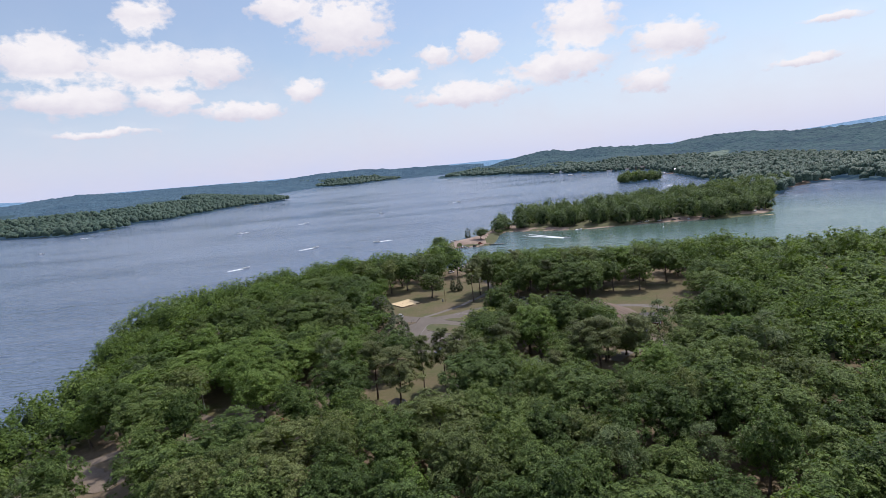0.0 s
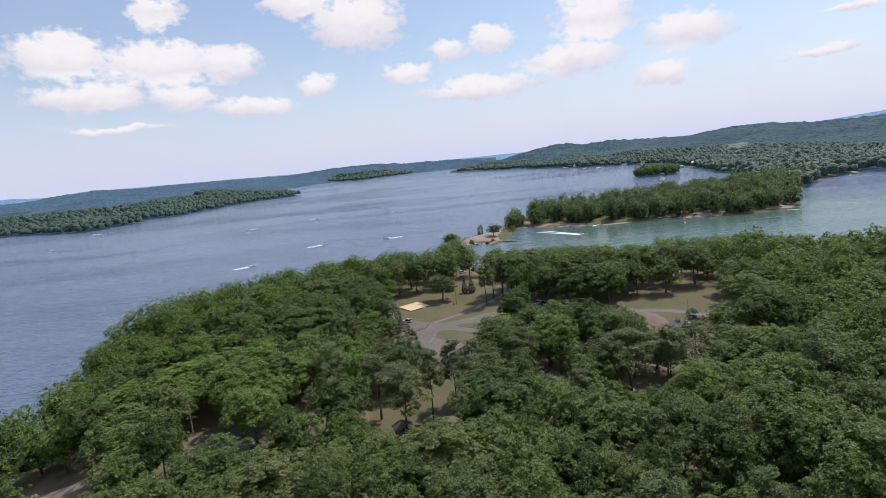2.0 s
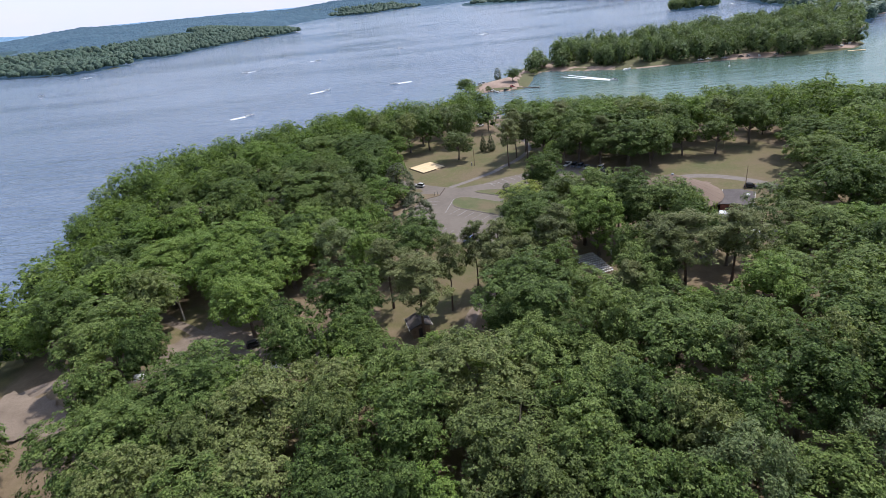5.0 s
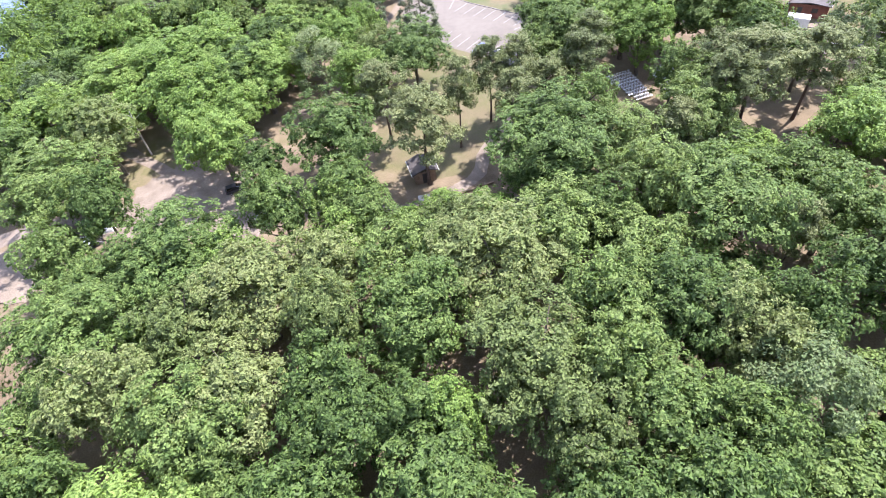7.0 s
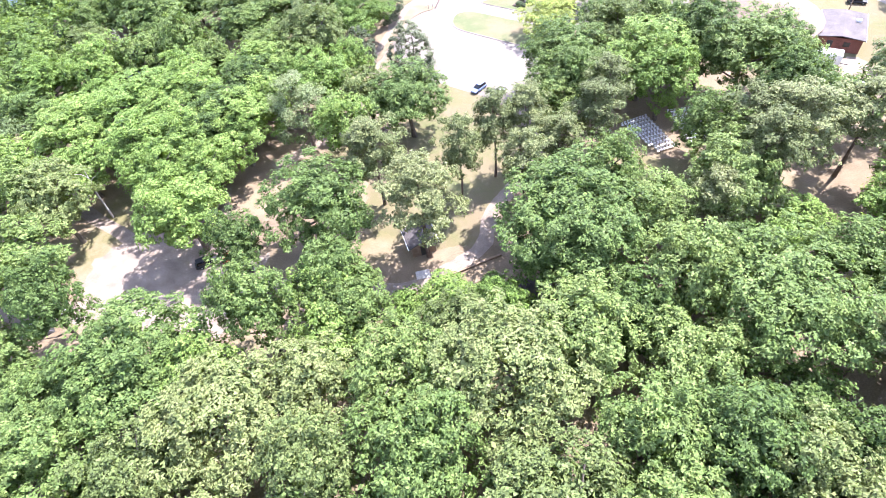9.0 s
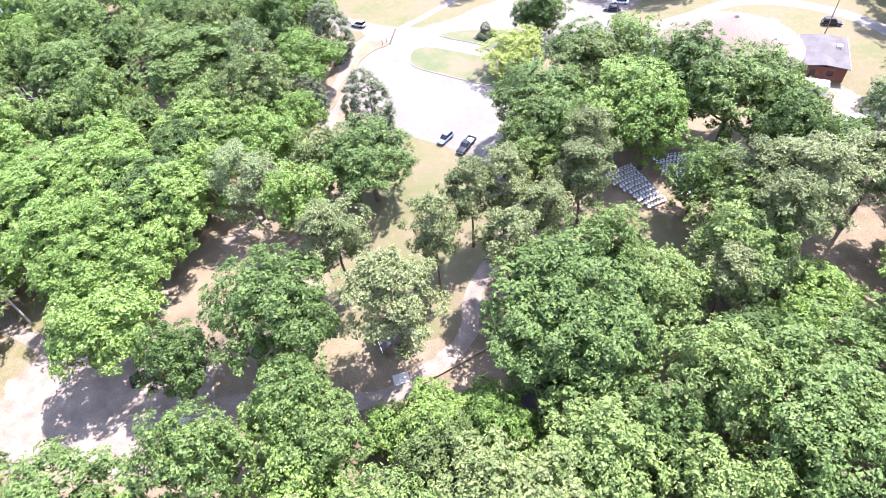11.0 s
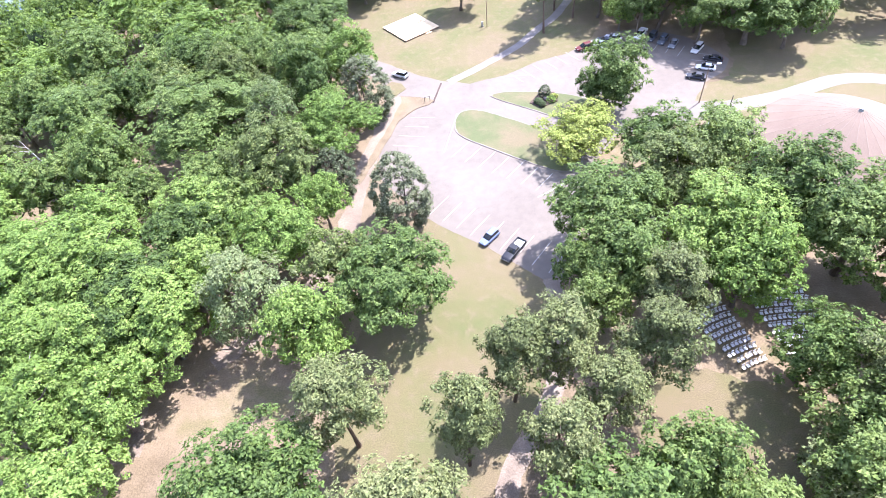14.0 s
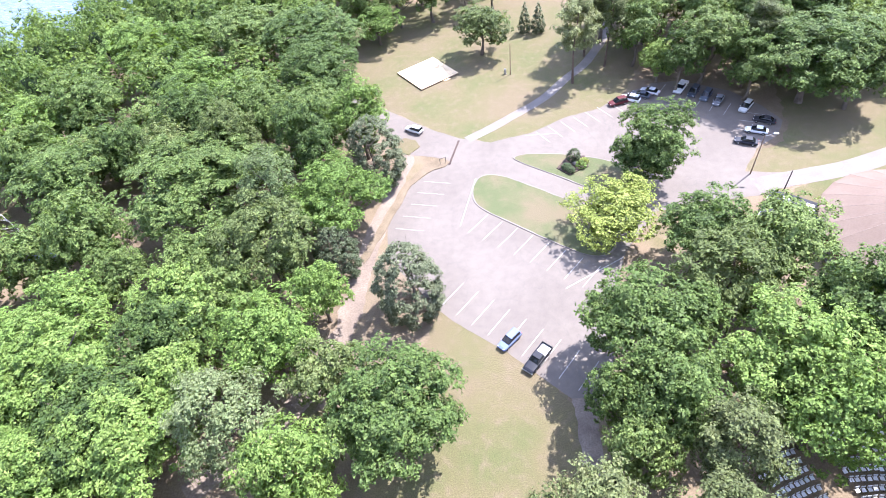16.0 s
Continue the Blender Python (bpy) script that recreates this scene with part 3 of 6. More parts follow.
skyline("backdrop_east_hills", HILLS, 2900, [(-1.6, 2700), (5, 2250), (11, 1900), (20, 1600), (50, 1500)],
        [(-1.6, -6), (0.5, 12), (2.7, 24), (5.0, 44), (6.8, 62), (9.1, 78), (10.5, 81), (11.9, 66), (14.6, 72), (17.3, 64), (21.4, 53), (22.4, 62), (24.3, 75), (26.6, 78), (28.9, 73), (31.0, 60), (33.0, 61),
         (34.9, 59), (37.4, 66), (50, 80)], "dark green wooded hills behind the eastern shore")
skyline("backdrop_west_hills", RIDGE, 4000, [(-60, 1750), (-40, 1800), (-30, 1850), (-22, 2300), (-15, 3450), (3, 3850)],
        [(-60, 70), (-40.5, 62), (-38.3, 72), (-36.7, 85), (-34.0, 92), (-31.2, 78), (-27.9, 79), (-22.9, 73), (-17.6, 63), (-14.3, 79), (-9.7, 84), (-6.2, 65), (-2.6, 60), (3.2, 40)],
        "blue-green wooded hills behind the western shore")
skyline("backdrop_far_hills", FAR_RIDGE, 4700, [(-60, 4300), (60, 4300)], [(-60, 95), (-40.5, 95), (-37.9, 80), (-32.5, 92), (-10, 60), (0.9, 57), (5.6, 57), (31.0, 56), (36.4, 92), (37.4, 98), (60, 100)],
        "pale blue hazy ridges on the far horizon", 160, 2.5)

# ---- flat ground surfaces ----
def sheet(name, pts, z, material, label, category, wobble_=0.0, parent=None, thick=0.0, kind="structure"):
    """A flat patch of ground; wobble_ roughens its edge."""
    ring = []
    for (x1, y1), (x2, y2) in zip(pts, pts[1:] + pts[:1]):
        k = max(1, int(math.hypot(x2 - x1, y2 - y1) / (0.7 if wobble_ else 3)))
        for i in range(k):
            x, y = x1 + (x2 - x1) * i / k, y1 + (y2 - y1) * i / k
            if wobble_:
                x += wobble_ * (noise.noise((x * 0.5, y * 0.5, 1.3)) + 0.6 * noise.noise((x * 1.7, y * 1.7, 4.3)))
                y += wobble_ * (noise.noise((x * 0.5, y * 0.5, 7.9)) + 0.6 * noise.noise((x * 1.7, y * 1.7, 9.3)))
            ring.append((x, y))
    bm = bmesh.new()
    f = bm.faces.new([bm.verts.new((x, y, z)) for x, y in ring])
    f.normal_update()
    if sum(a[0] * b_[1] - b_[0] * a[1] for a, b_ in zip(ring, ring[1:] + ring[:1])) < 0:
        f.normal_flip()
    f.normal_update()
    if thick:
        ex = bmesh.ops.extrude_face_region(bm, geom=[f])
        bmesh.ops.translate(bm, verts=[g for g in ex["geom"] if isinstance(g, bmesh.types.BMVert)], vec=(0, 0, thick))
        bmesh.ops.recalc_face_normals(bm, faces=bm.faces)
    bmesh.ops.triangulate(bm, faces=bm.faces[:])
    me = bpy.data.meshes.new(name)
    bm.to_mesh(me)
    bm.free()
    me.materials.append(material)
    ob = new(name, me)
    if parent:
        ob.parent = parent
        return tagged(ob, label)
    return tagged(ob, label, category, kind=kind)


def ribbon(name, pts, width, z, material, label, category, rough_edge=0.25):
    """A track along pts, smoothed, with uneven edges."""
    p = [Vector((*q, 0)) for q in pts]
    way = []
    for i in range(len(p) - 1):
        a, b_, c, d = p[max(0, i - 1)], p[i], p[i + 1], p[min(len(p) - 1, i + 2)]
        for k in range(8):
            t = k / 8
            way.append(0.5 * ((2 * b_) + (c - a) * t + (2 * a - 5 * b_ + 4 * c - d) * t * t + (3 * b_ - a - 3 * c + d) * t ** 3))
    way.append(p[-1])
    vs, fs = [], []
    for i, q in enumerate(way):
        d = (way[min(i + 1, len(way) - 1)] - way[max(i - 1, 0)]).normalized()
        s = Vector((-d.y, d.x, 0))
        wl = width / 2 + rough_edge * noise.noise((i * 0.6, 1.7, z * 90))
        wr = width / 2 + rough_edge * noise.noise((i * 0.6, 8.2, z * 90))
        for c in (q + s * wl, q - s * wr):
            vs.append((c.x, c.y, float(land(c.x, c.y)) + z))
        if i:
            fs.append((2 * i - 2, 2 * i - 1, 2 * i + 1, 2 * i))
    return tagged(new(name, mesh_of(name, vs, fs, material)), label, category, kind="structure")


LOT = [(-44, 237), (-36.2, 231.5), (-24.1, 222.2), (-18.1, 218.6), (-12.1, 216.9), (-4.5, 219.4), (2.1, 223.9), (8.7, 226.4), (13.6, 230.8), (19.7, 234.4),
       (25.2, 235.1), (33.7, 230.4), (37.7, 225.1), (39.9, 219.9), (37.5, 215.3), (33.2, 212.0), (29.5, 206.0), (36.4, 205.3), (35.4, 202.6), (30.5, 200.1),
       (22, 199), (14, 197), (9, 190), (7.6, 187.6), (5.5, 180.8), (4.2, 172), (2.3, 165.4), (-0.5, 163.8), (-4.2, 166.8), (-9.4, 171.2), (-17.0, 176.3),
       (-19.5, 178.6), (-27.5, 188), (-28.7, 195), (-25.8, 205.2), (-22.2, 209.3), (-19.5, 211.5), (-22.1, 212.9), (-27, 214), (-33, 222), (-45, 231)]
LAWNS = [[(-46, 236), (-36, 231.3), (-24, 222), (-18, 218.4), (-12, 216.7), (-4, 219), (9, 226), (14, 231), (20, 245), (14, 262), (-2, 285), (-22, 287), (-46, 276)],
         [(-23, 172), (-19.7, 178.9), (-17, 176.5), (-9.4, 171.4), (-4.2, 167), (-0.3, 163.6), (-1.5, 156), (-4, 146), (-7, 139), (-9, 131), (-18, 131), (-27, 136), (-29, 148), (-26, 160)],
         [(12, 136), (22, 132), (31, 139), (27, 149), (20, 149.5), (9, 152), (6, 143)],
         [(38, 214), (33, 211), (29.6, 205.8), (38, 203), (34, 199), (34, 184), (40, 172), (52, 167), (70, 172), (82, 182), (98, 205), (98, 232), (80, 242), (52, 242), (42, 232), (40.5, 220)],
         [(-38, 166), (-32, 166), (-28, 160), (-30, 152), (-37, 154)]]
for i, pts in enumerate(LAWNS):
    sheet("lawn", pts, 0.012 + 0.0006 * i, LAWN, "dry mown park grass, tan with green patches", "lawn", 0.9)
sheet("lawn", [(-30.5, 188), (-26, 188), (-19.6, 179), (-20.5, 172), (-27, 160), (-33.5, 163), (-33, 172), (-31, 180)], 0.0156, DRY_GRASS, "dry trampled grass beside the dirt track", "lawn", 0.8)
sheet("drain_channel", [(-19.7, 210.6), (-19.3, 210.6), (-17.9, 217.9), (-18.3, 217.9)], 0.036, MULCH, "dark drain channel across the lane", "drain", 0.05)
lot = sheet("parking_lot", LOT, 0.03, ASPHALT, "pale sun-bleached asphalt parking lot with worn stall lines", "parking lot", 0.12)

ribbon("road_east", [(30, 202.5), (36, 203.9), (46, 206.3), (57, 210.3), (66, 208.6), (73, 203.6), (78, 197), (81, 187), (78, 175), (70, 168), (58, 164.5), (48, 160), (42, 154)], 3.4, 0.036, CONCRETE,
       "narrow pale driveway curving round the pavilion", "road", 0.1)
ribbon("footpath", [(-16.5, 218), (-12, 221.5), (-8.7, 224.4), (-1.8, 230.8), (3.2, 237.9), (9, 246), (14, 262), (8, 290), (-4, 320), (-8, 345)], 2.0, 0.04, CONCRETE,
       "pale concrete path running down to the lake", "path", 0.1)
ribbon("dirt_path", [(-27.5, 215.5), (-28.4, 205), (-30.4, 193), (-31.2, 183), (-31.9, 175), (-34, 168), (-37.2, 161.5), (-46, 152)], 3.0, 0.026, DIRT, "bare dirt track along the lot", "path", 0.7)
ribbon("service_road", [(-0.6, 165), (-0.2, 158), (-0.9, 151.3), (-3.6, 144.5), (-7.6, 138), (-9.3, 131), (-13.5, 127.2), (-20, 123.6), (-28, 124), (-38, 125), (-48, 124.5), (-58, 129), (-64, 134), (-75, 141), (-88, 150)], 2.4,
       0.034, GRAVEL, "pale gravel service road under the pines", "road", 0.3)
ribbon("camp_road", [(-50, 122), (-62, 121), (-74, 121.5), (-88, 122), (-100, 116), (-108, 104)], 4.2, 0.030, GRAVEL, "pale gravel camp road", "road", 0.8)
sheet("gravel_pad", [(-42, 131), (-41, 123), (-46, 116.5), (-54, 117), (-63, 121), (-72, 125), (-70, 134), (-63, 138), (-54, 135)], 0.026, GRAVEL, "bare trampled gravel pad", "dirt pad", 1.3)
sheet("gravel_pad", [(-96, 119), (-86, 116), (-76, 111), (-78, 106), (-88, 106), (-98, 112)], 0.027, DIRT, "bare orange-brown dirt pad", "dirt pad", 1.3)
sheet("gravel_pad", [(54, 176), (63, 175), (64, 168), (60, 161), (54, 163)], 0.022, DIRT, "bare dirt yard before the brick hut", "dirt pad", 1.0)
sheet("gravel_pad", [(-60, 146), (-53, 147), (-51, 140), (-57, 137), (-66, 133), (-66, 140)], 0.021, DIRT, "bare dirt clearing under the trees", "dirt pad", 1.3)
sheet("gravel_pad", [(14, 162), (34, 163), (36, 150), (30, 146), (20, 149), (13, 154)], 0.017, GROUND, "shaded bare ground under the chairs", "dirt pad", 1.0)


def island(pts, label):
    for _ in range(2):                 # corners cut twice, so that the kerb runs round
        pts = [q for (x1, y1), (x2, y2) in zip(pts, pts[1:] + pts[:1]) for q in ((0.75 * x1 + 0.25 * x2, 0.75 * y1 + 0.25 * y2), (0.25 * x1 + 0.75 * x2, 0.25 * y1 + 0.75 * y2))]
    ob = sheet("kerb", pts, 0.02, CONCRETE, label, "kerb island", 0.0, None, 0.11)
    mx, my = sum(p[0] for p in pts) / len(pts), sum(p[1] for p in pts) / len(pts)
    inner = []
    for x, y in pts:
        d = math.hypot(mx - x, my - y)
        inner.append((x + (mx - x) * 0.28 / d, y + (my - y) * 0.28 / d))
    sheet("turf", inner, 0.136, TURF, "worn grass within the kerb", "", 0.12, ob)
    return ob


island([(-13.8, 207.4), (-10.8, 207.6), (-5, 204.2), (0.9, 200.2), (7.5, 195.6), (7.4, 189.6), (4, 186.9), (-2.7, 190.9), (-8.5, 195), (-14.1, 199.0), (-15.2, 202.0), (-14.9, 205.4)], "long kerbed grass island between parking rows")
island([(-8.3, 211.4), (-7.6, 212.4), (-6.0, 213.0), (1.2, 212.7), (9.1, 210.2), (12.6, 206.4), (11.6, 201.6), (8.0, 201.2), (3.2, 203.6), (-0.3, 206.2)], "rounded kerbed grass island with a shrub bed")
sheet("kerb", [(-31.2, 216.5), (-28.8, 219.4), (-26.4, 218.4), (-25.5, 216.5), (-27.1, 213.9)], 0.02, LAWN, "small grass corner beside the lane", "kerb island", 0.2, None, 0.1)
sheet("mulch_strip", [(-19.5, 211.5), (-20.2, 210), (-22.2, 209.3), (-25.8, 205.2), (-28.7, 195), (-31, 187), (-31.9, 188.5), (-29.6, 197), (-26.9, 205.8), (-24.2, 210.3), (-22, 212.3), (-20.4, 212.4)], 0.02, DRY_GRASS,
      "raised dry grass strip beside the lot", "verge", 0.25, None, 0.12)
sheet("mulch_bed", [(-0.6, 208.4), (1.4, 206.4), (4.8, 208.6), (4.4, 211.6), (1.6, 211.6)], 0.138, MULCH, "dark mulched shrub bed", "flower bed", 0.2, None, 0.12)


def stall(a, b_, width=0.11):
    a, b_ = Vector((*a, 0)), Vector((*b_, 0))
    d = b_ - a
    me = STALL_MESH
    m = Matrix.Translation(((a.x + b_.x) / 2, (a.y + b_.y) / 2, 0.034)) @ Matrix.Rotation(math.atan2(d.y, d.x), 4, "Z") @ Matrix.Diagonal((d.length, width, 1, 1))
    return shared("stall_line", me, lot, m)


bm = box(1, 1, 0.006)
STALL_MESH = bpy.data.meshes.new("stall_line")
bm.to_mesh(STALL_MESH)
bm.free()
STALL_MESH.materials.append(STRIPE)
for i in range(8):                      # row below the long island
    x, y = -12.4 + 2.35 * i, 197.2 - 1.62 * i
    stall((x, y), (x - 2.95, y - 3.9))
stall((7.6, 187.6), (-1.2, 181.8), 0.16)
stall((-16.7, 194.9), (-14.6, 206.5), 0.14)
for i in range(9):                      # row on the lawn side
    x, y = -18.6 + 2.2 * i, 178.9 - 1.62 * i
    stall((x, y), (x + 2.9, y + 4.1))
for i in range(5):                      # west row
    x, y = -27.2 + 0.9 * i, 194.6 + 2.9 * i
    stall((x, y), (x + 4.6, y - 0.7))
for i in range(7):                      # upper lot, west side
    x, y = -3.6 + 2.4 * i, 219.6 + 1.45 * i
    stall((x, y), (x + 2.3, y - 3.4))
stall((-5.6, 218.6), (0.2, 218.8), 0.14)
for i in range(6):                      # upper lot, far side
    x, y = 22.6 + 2.05 * i, 233.8 - 1.55 * i
    stall((x, y), (x - 2.4, y - 3.8))
for i in range(4):
    x, y = 38.6 - 1.25 * i, 221.4 - 2.5 * i
    stall((x, y), (x - 4.6, y + 1.6))


# ---- trees ----
def ico(sub):
    bm = bmesh.new()
    bmesh.ops.create_icosphere(bm, subdivisions=sub, radius=1.0)
    v = np.array([q.co[:] for q in bm.verts])
    f = np.array([[q.index for q in t.verts] for t in bm.faces])
    bm.free()
    return v, f


ICO_V, ICO_F = ico(1)


def crown(seed, style, leaves, size, hearts=99):
    """Clumps of foliage of a tree 16 m high with a crown radius of 6 m: arrays of leaf triangles and of the hearts,
    lumps added to fill the clumps.
    """
    rng = np.random.default_rng(seed)
    c, r = [], []
    hc, hr = [], []                      # hearts of the boughs
    if style == "broad":
        lobes = int(rng.integers(18, 23))
        lean = rng.normal(0, 0.5, 2)
        for i in range(lobes):
            t = (i + 0.35) / lobes
            a, up = i * 2.39996 + rng.normal(0, 0.45), 1 - 1.66 * t
            rad = math.sqrt(max(0.03, 1 - up * up)) * rng.uniform(0.54, 0.76)
            q = np.array((math.cos(a) * rad * 6 + lean[0] * up, math.sin(a) * rad * 6 + lean[1] * up, 9.0 + up * (4.6 if up > 0 else 5.2) * rng.uniform(0.72, 1.12)))
            w = rng.uniform(1.6, 2.5)
            flat_w = np.array((rng.uniform(0.85, 1.25), rng.uniform(0.85, 1.25), rng.uniform(0.8, 1.05)))
            hc.append(q * (0.86, 0.86, 1.0) - (0, 0, 0.45))
            hr.append(w * 0.50)
            for j in range(22):
                d = rng.normal(size=3)
                d[2] = abs(d[2]) * 0.9 - 0.50
                d /= np.linalg.norm(d)
                c.append(q + d * w * rng.uniform(0.72, 1.10) * flat_w)
                r.append(rng.uniform(0.30, 0.75))
        hc.append(np.array((0, 0, 9.2)))
        hr.append(2.2)
    elif style == "loose":
        for i in range(66):
            a, k = i * 2.39996, math.sqrt((i + 0.5) / 66)
            z = 14.8 - 6.0 * k * k + rng.normal(0, 0.7) - (0, rng.uniform(1, 3.5), rng.uniform(3, 6.5))[i % 3]
            c.append((math.cos(a) * 5.2 * k + rng.normal(0, 0.5), math.sin(a) * 5.2 * k + rng.normal(0, 0.5), max(4.5, z)))
            r.append(rng.uniform(0.65, 1.35))
    elif style == "pine":
        for i in range(38):              # layered boughs, each with flat tufts towards its end
            t = (i + 0.5) / 38
            z = 7.6 + 7.6 * t + rng.normal(0, 0.3)
            reach = 5.6 * math.sin(math.pi * (0.26 + 0.66 * t)) ** 0.8 * rng.uniform(0.45, 1.05)
            a = i * 2.39996 + rng.normal(0, 0.3)
            for j in range(6):
                u_ = rng.uniform(0.35, 1.0)
                side = rng.normal(0, 0.16)
                c.append((math.cos(a + side) * reach * u_, math.sin(a + side) * reach * u_, z + 0.5 * u_ + rng.normal(0, 0.22)))
                r.append(rng.uniform(0.45, 0.95))
    elif style == "cedar":
        for i in range(130):
            t = (i + 0.5) / 130
            z = 1.0 + 14.4 * t
            reach = 5.6 * math.sin(math.pi * min(1, 0.22 + 0.76 * t)) ** 0.6 * rng.uniform(0.74, 0.95)
            a = i * 2.39996 + rng.normal(0, 0.2)
            c.append((math.cos(a) * reach, math.sin(a) * reach, z))
            r.append(rng.uniform(0.65, 1.15) * (1 - 0.35 * t))
    else:                                # spire
        for i in range(40):
            t = (i + 0.5) / 40
            a, reach = i * 2.39996, 4.6 * (1 - t) ** 0.8 * min(1, 0.4 + 4 * t)
            c.append((math.cos(a) * reach, math.sin(a) * reach, 0.8 + 15 * t))
            r.append(1.9 * (1 - 0.7 * t))
    c, r = np.array(c), np.array(r)
    if not hc:
        hc, hr = (c[::2], r[::2] * 0.5) if style in ("pine", "loose") else (c[::2], r[::2] * 0.85)
    middle = np.array((0, 0, c[:, 2].mean() - 1))
    which = rng.choice(len(c), leaves, p=r ** 2 / (r ** 2).sum())
    d = rng.normal(size=(leaves, 3))
    d /= np.linalg.norm(d, axis=1)[:, None]
    outward = c[which] - middle
    outward /= np.linalg.norm(outward, axis=1)[:, None] + 1e-6
    outward[:, 2] += 0.35
    flip = (d * outward).sum(1) < -0.25
    d[flip] *= -1
    squash = np.array((1.05, 1.05, 0.6 if style == "pine" else 0.82))
    p = c[which] + d * squash * (r[which] * rng.normal(0.92, 0.24, leaves).clip(0.3, 1.7))[:, None]
    nrm = 0.55 * d + 0.45 * outward + rng.normal(0, 0.32, (leaves, 3)) + np.array((0, 0, 0.55))
    nrm /= np.linalg.norm(nrm, axis=1)[:, None]
    t1 = np.cross(nrm, rng.normal(size=(leaves, 3)))
    t1 /= np.linalg.norm(t1, axis=1)[:, None]
    t2 = np.cross(nrm, t1)
    s = (size * rng.uniform(0.6, 1.35, leaves))[:, None]
    long, wide = (1.15, 0.8) if style == "pine" else (1.0, 1.1)
    tri = np.stack([p - t1 * s * long - t2 * s * wide * 0.5, p + t2 * s * wide + nrm * s * 0.15, p + t1 * s * long - t2 * s * wide * 0.5], 1)
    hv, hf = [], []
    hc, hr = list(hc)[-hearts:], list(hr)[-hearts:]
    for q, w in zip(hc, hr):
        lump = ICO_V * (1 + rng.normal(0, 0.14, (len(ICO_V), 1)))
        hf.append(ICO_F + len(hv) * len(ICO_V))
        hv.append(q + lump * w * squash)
    return tri.reshape(-1, 3), np.concatenate(hv), np.concatenate(hf)


def crown_mesh(name, seed, style, leaves, size, leaf_mat):
    lv, hv, hf = crown(seed, style, leaves, size)
    vs = np.concatenate([lv, hv])
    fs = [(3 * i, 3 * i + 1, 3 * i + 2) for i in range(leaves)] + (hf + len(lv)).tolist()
    return mesh_of(name, vs.tolist(), fs, leaf_mat)


def trunk_mesh(name, seed, style, material):
    """A tapered, slightly bent trunk with limbs that reach into the crown."""
    rng = np.random.default_rng(seed)
    bm = bmesh.new()
    tall = {"pine": 15.2, "broad": 10.5, "loose": 11.5, "cedar": 12, "spire": 12}[style]
    base = {"pine": 0.24, "broad": 0.36, "loose": 0.27, "cedar": 0.25, "spire": 0.3}[style]
    at, bends = Vector((0, 0, -0.3)), 5
    joints = [at.copy()]
    for i in range(bends):
        nxt = Vector((at.x + rng.normal(0, 0.16), at.y + rng.normal(0, 0.16), -0.3 + (tall + 0.3) * (i + 1) / bends))
        rod(at, nxt, base * (1 - 0.75 * i / bends) * (1.35 if i == 0 else 1), base * (1 - 0.75 * (i + 1) / bends), 7, bm)
        at = nxt
        joints.append(at.copy())
    limbs = {"pine": 12, "broad": 9, "loose": 9, "cedar": 4, "spire": 0}[style]
    for i in range(limbs):
        t = rng.uniform(0.5, 0.98) if style == "pine" else rng.uniform(0.32, 0.95)
        k = min(bends - 1, int(t * bends))
        root = joints[k].lerp(joints[k + 1], t * bends - k)
        a = i * 2.4 + rng.normal(0, 0.3)
        reach = rng.uniform(2.2, 4.2) * (1 if style != "pine" else 1.25 - 0.6 * t)
        rise = rng.uniform(0.2, 1.2) if style == "pine" else rng.uniform(1.4, 3.4)
        elbow = root + Vector((math.cos(a) * reach * 0.5, math.sin(a) * reach * 0.5, rise * 0.35))
        tip = root + Vector((math.cos(a) * reach, math.sin(a) * reach, rise))
        w = base * (0.42 if style != "pine" else 0.22)
        rod(root, elbow, w, w * 0.7, 5, bm)
        rod(elbow, tip, w * 0.7, w * 0.2, 5, bm)
    me = bpy.data.meshes.new(name)
    bm.to_mesh(me)
    bm.free()
    me.materials.append(material)
    return me


# kind: crown style, leaf material, bark, leaf count, leaf size, variants, name, label
KINDS = {
    "oak": ("broad", OAK, BARK, 8500, 0.255, 6, "oak_tree", "dark green broadleaf tree with a dense rounded crown"),
    "lime": ("broad", LIME, BARK, 7800, 0.255, 4, "broadleaf_tree", "bright yellow-green broadleaf tree in full leaf"),
    "olive": ("broad", OLIVE, BARK, 7800, 0.255, 3, "broadleaf_tree", "olive-green broadleaf tree with a lumpy crown"),
    "grey": ("loose", GREY, BARK, 7000, 0.22, 2, "broadleaf_tree", "grey-green broadleaf tree with a thin open crown"),
    "yellow": ("broad", YELLOW, BARK, 7000, 0.23, 1, "broadleaf_tree", "golden yellow-green tree on the grass island"),
    "pine": ("pine", NEEDLE, PINE_BARK, 8000, 0.235, 4, "pine_tree", "tall pine with a bare trunk and tufted grey-green crown"),
    "cedar": ("cedar", CEDAR, BARK, 7000, 0.25, 2, "cedar_tree", "dense egg-shaped dark cedar beside the lot"),
    "spire": ("spire", CEDAR, BARK, 3000, 0.34, 1, "conifer", "small pointed dark conifer on the lawn"),
}
MODELS = {}
for key, (style, leaf_mat, bark, leaves, size, variants, nm, lab) in KINDS.items():
    MODELS[key] = [(crown_mesh("crown", 11 * i + 7 + len(key), style, leaves, size, leaf_mat), crown_mesh("crown", 11 * i + 7 + len(key), style, leaves * 2 // 5, size * 1.5, leaf_mat),
                    trunk_mesh("trunk", 5 * i + 3 + len(key), style, bark)) for i in range(variants)]
tree_rng = random.Random(4)
STOOD = []


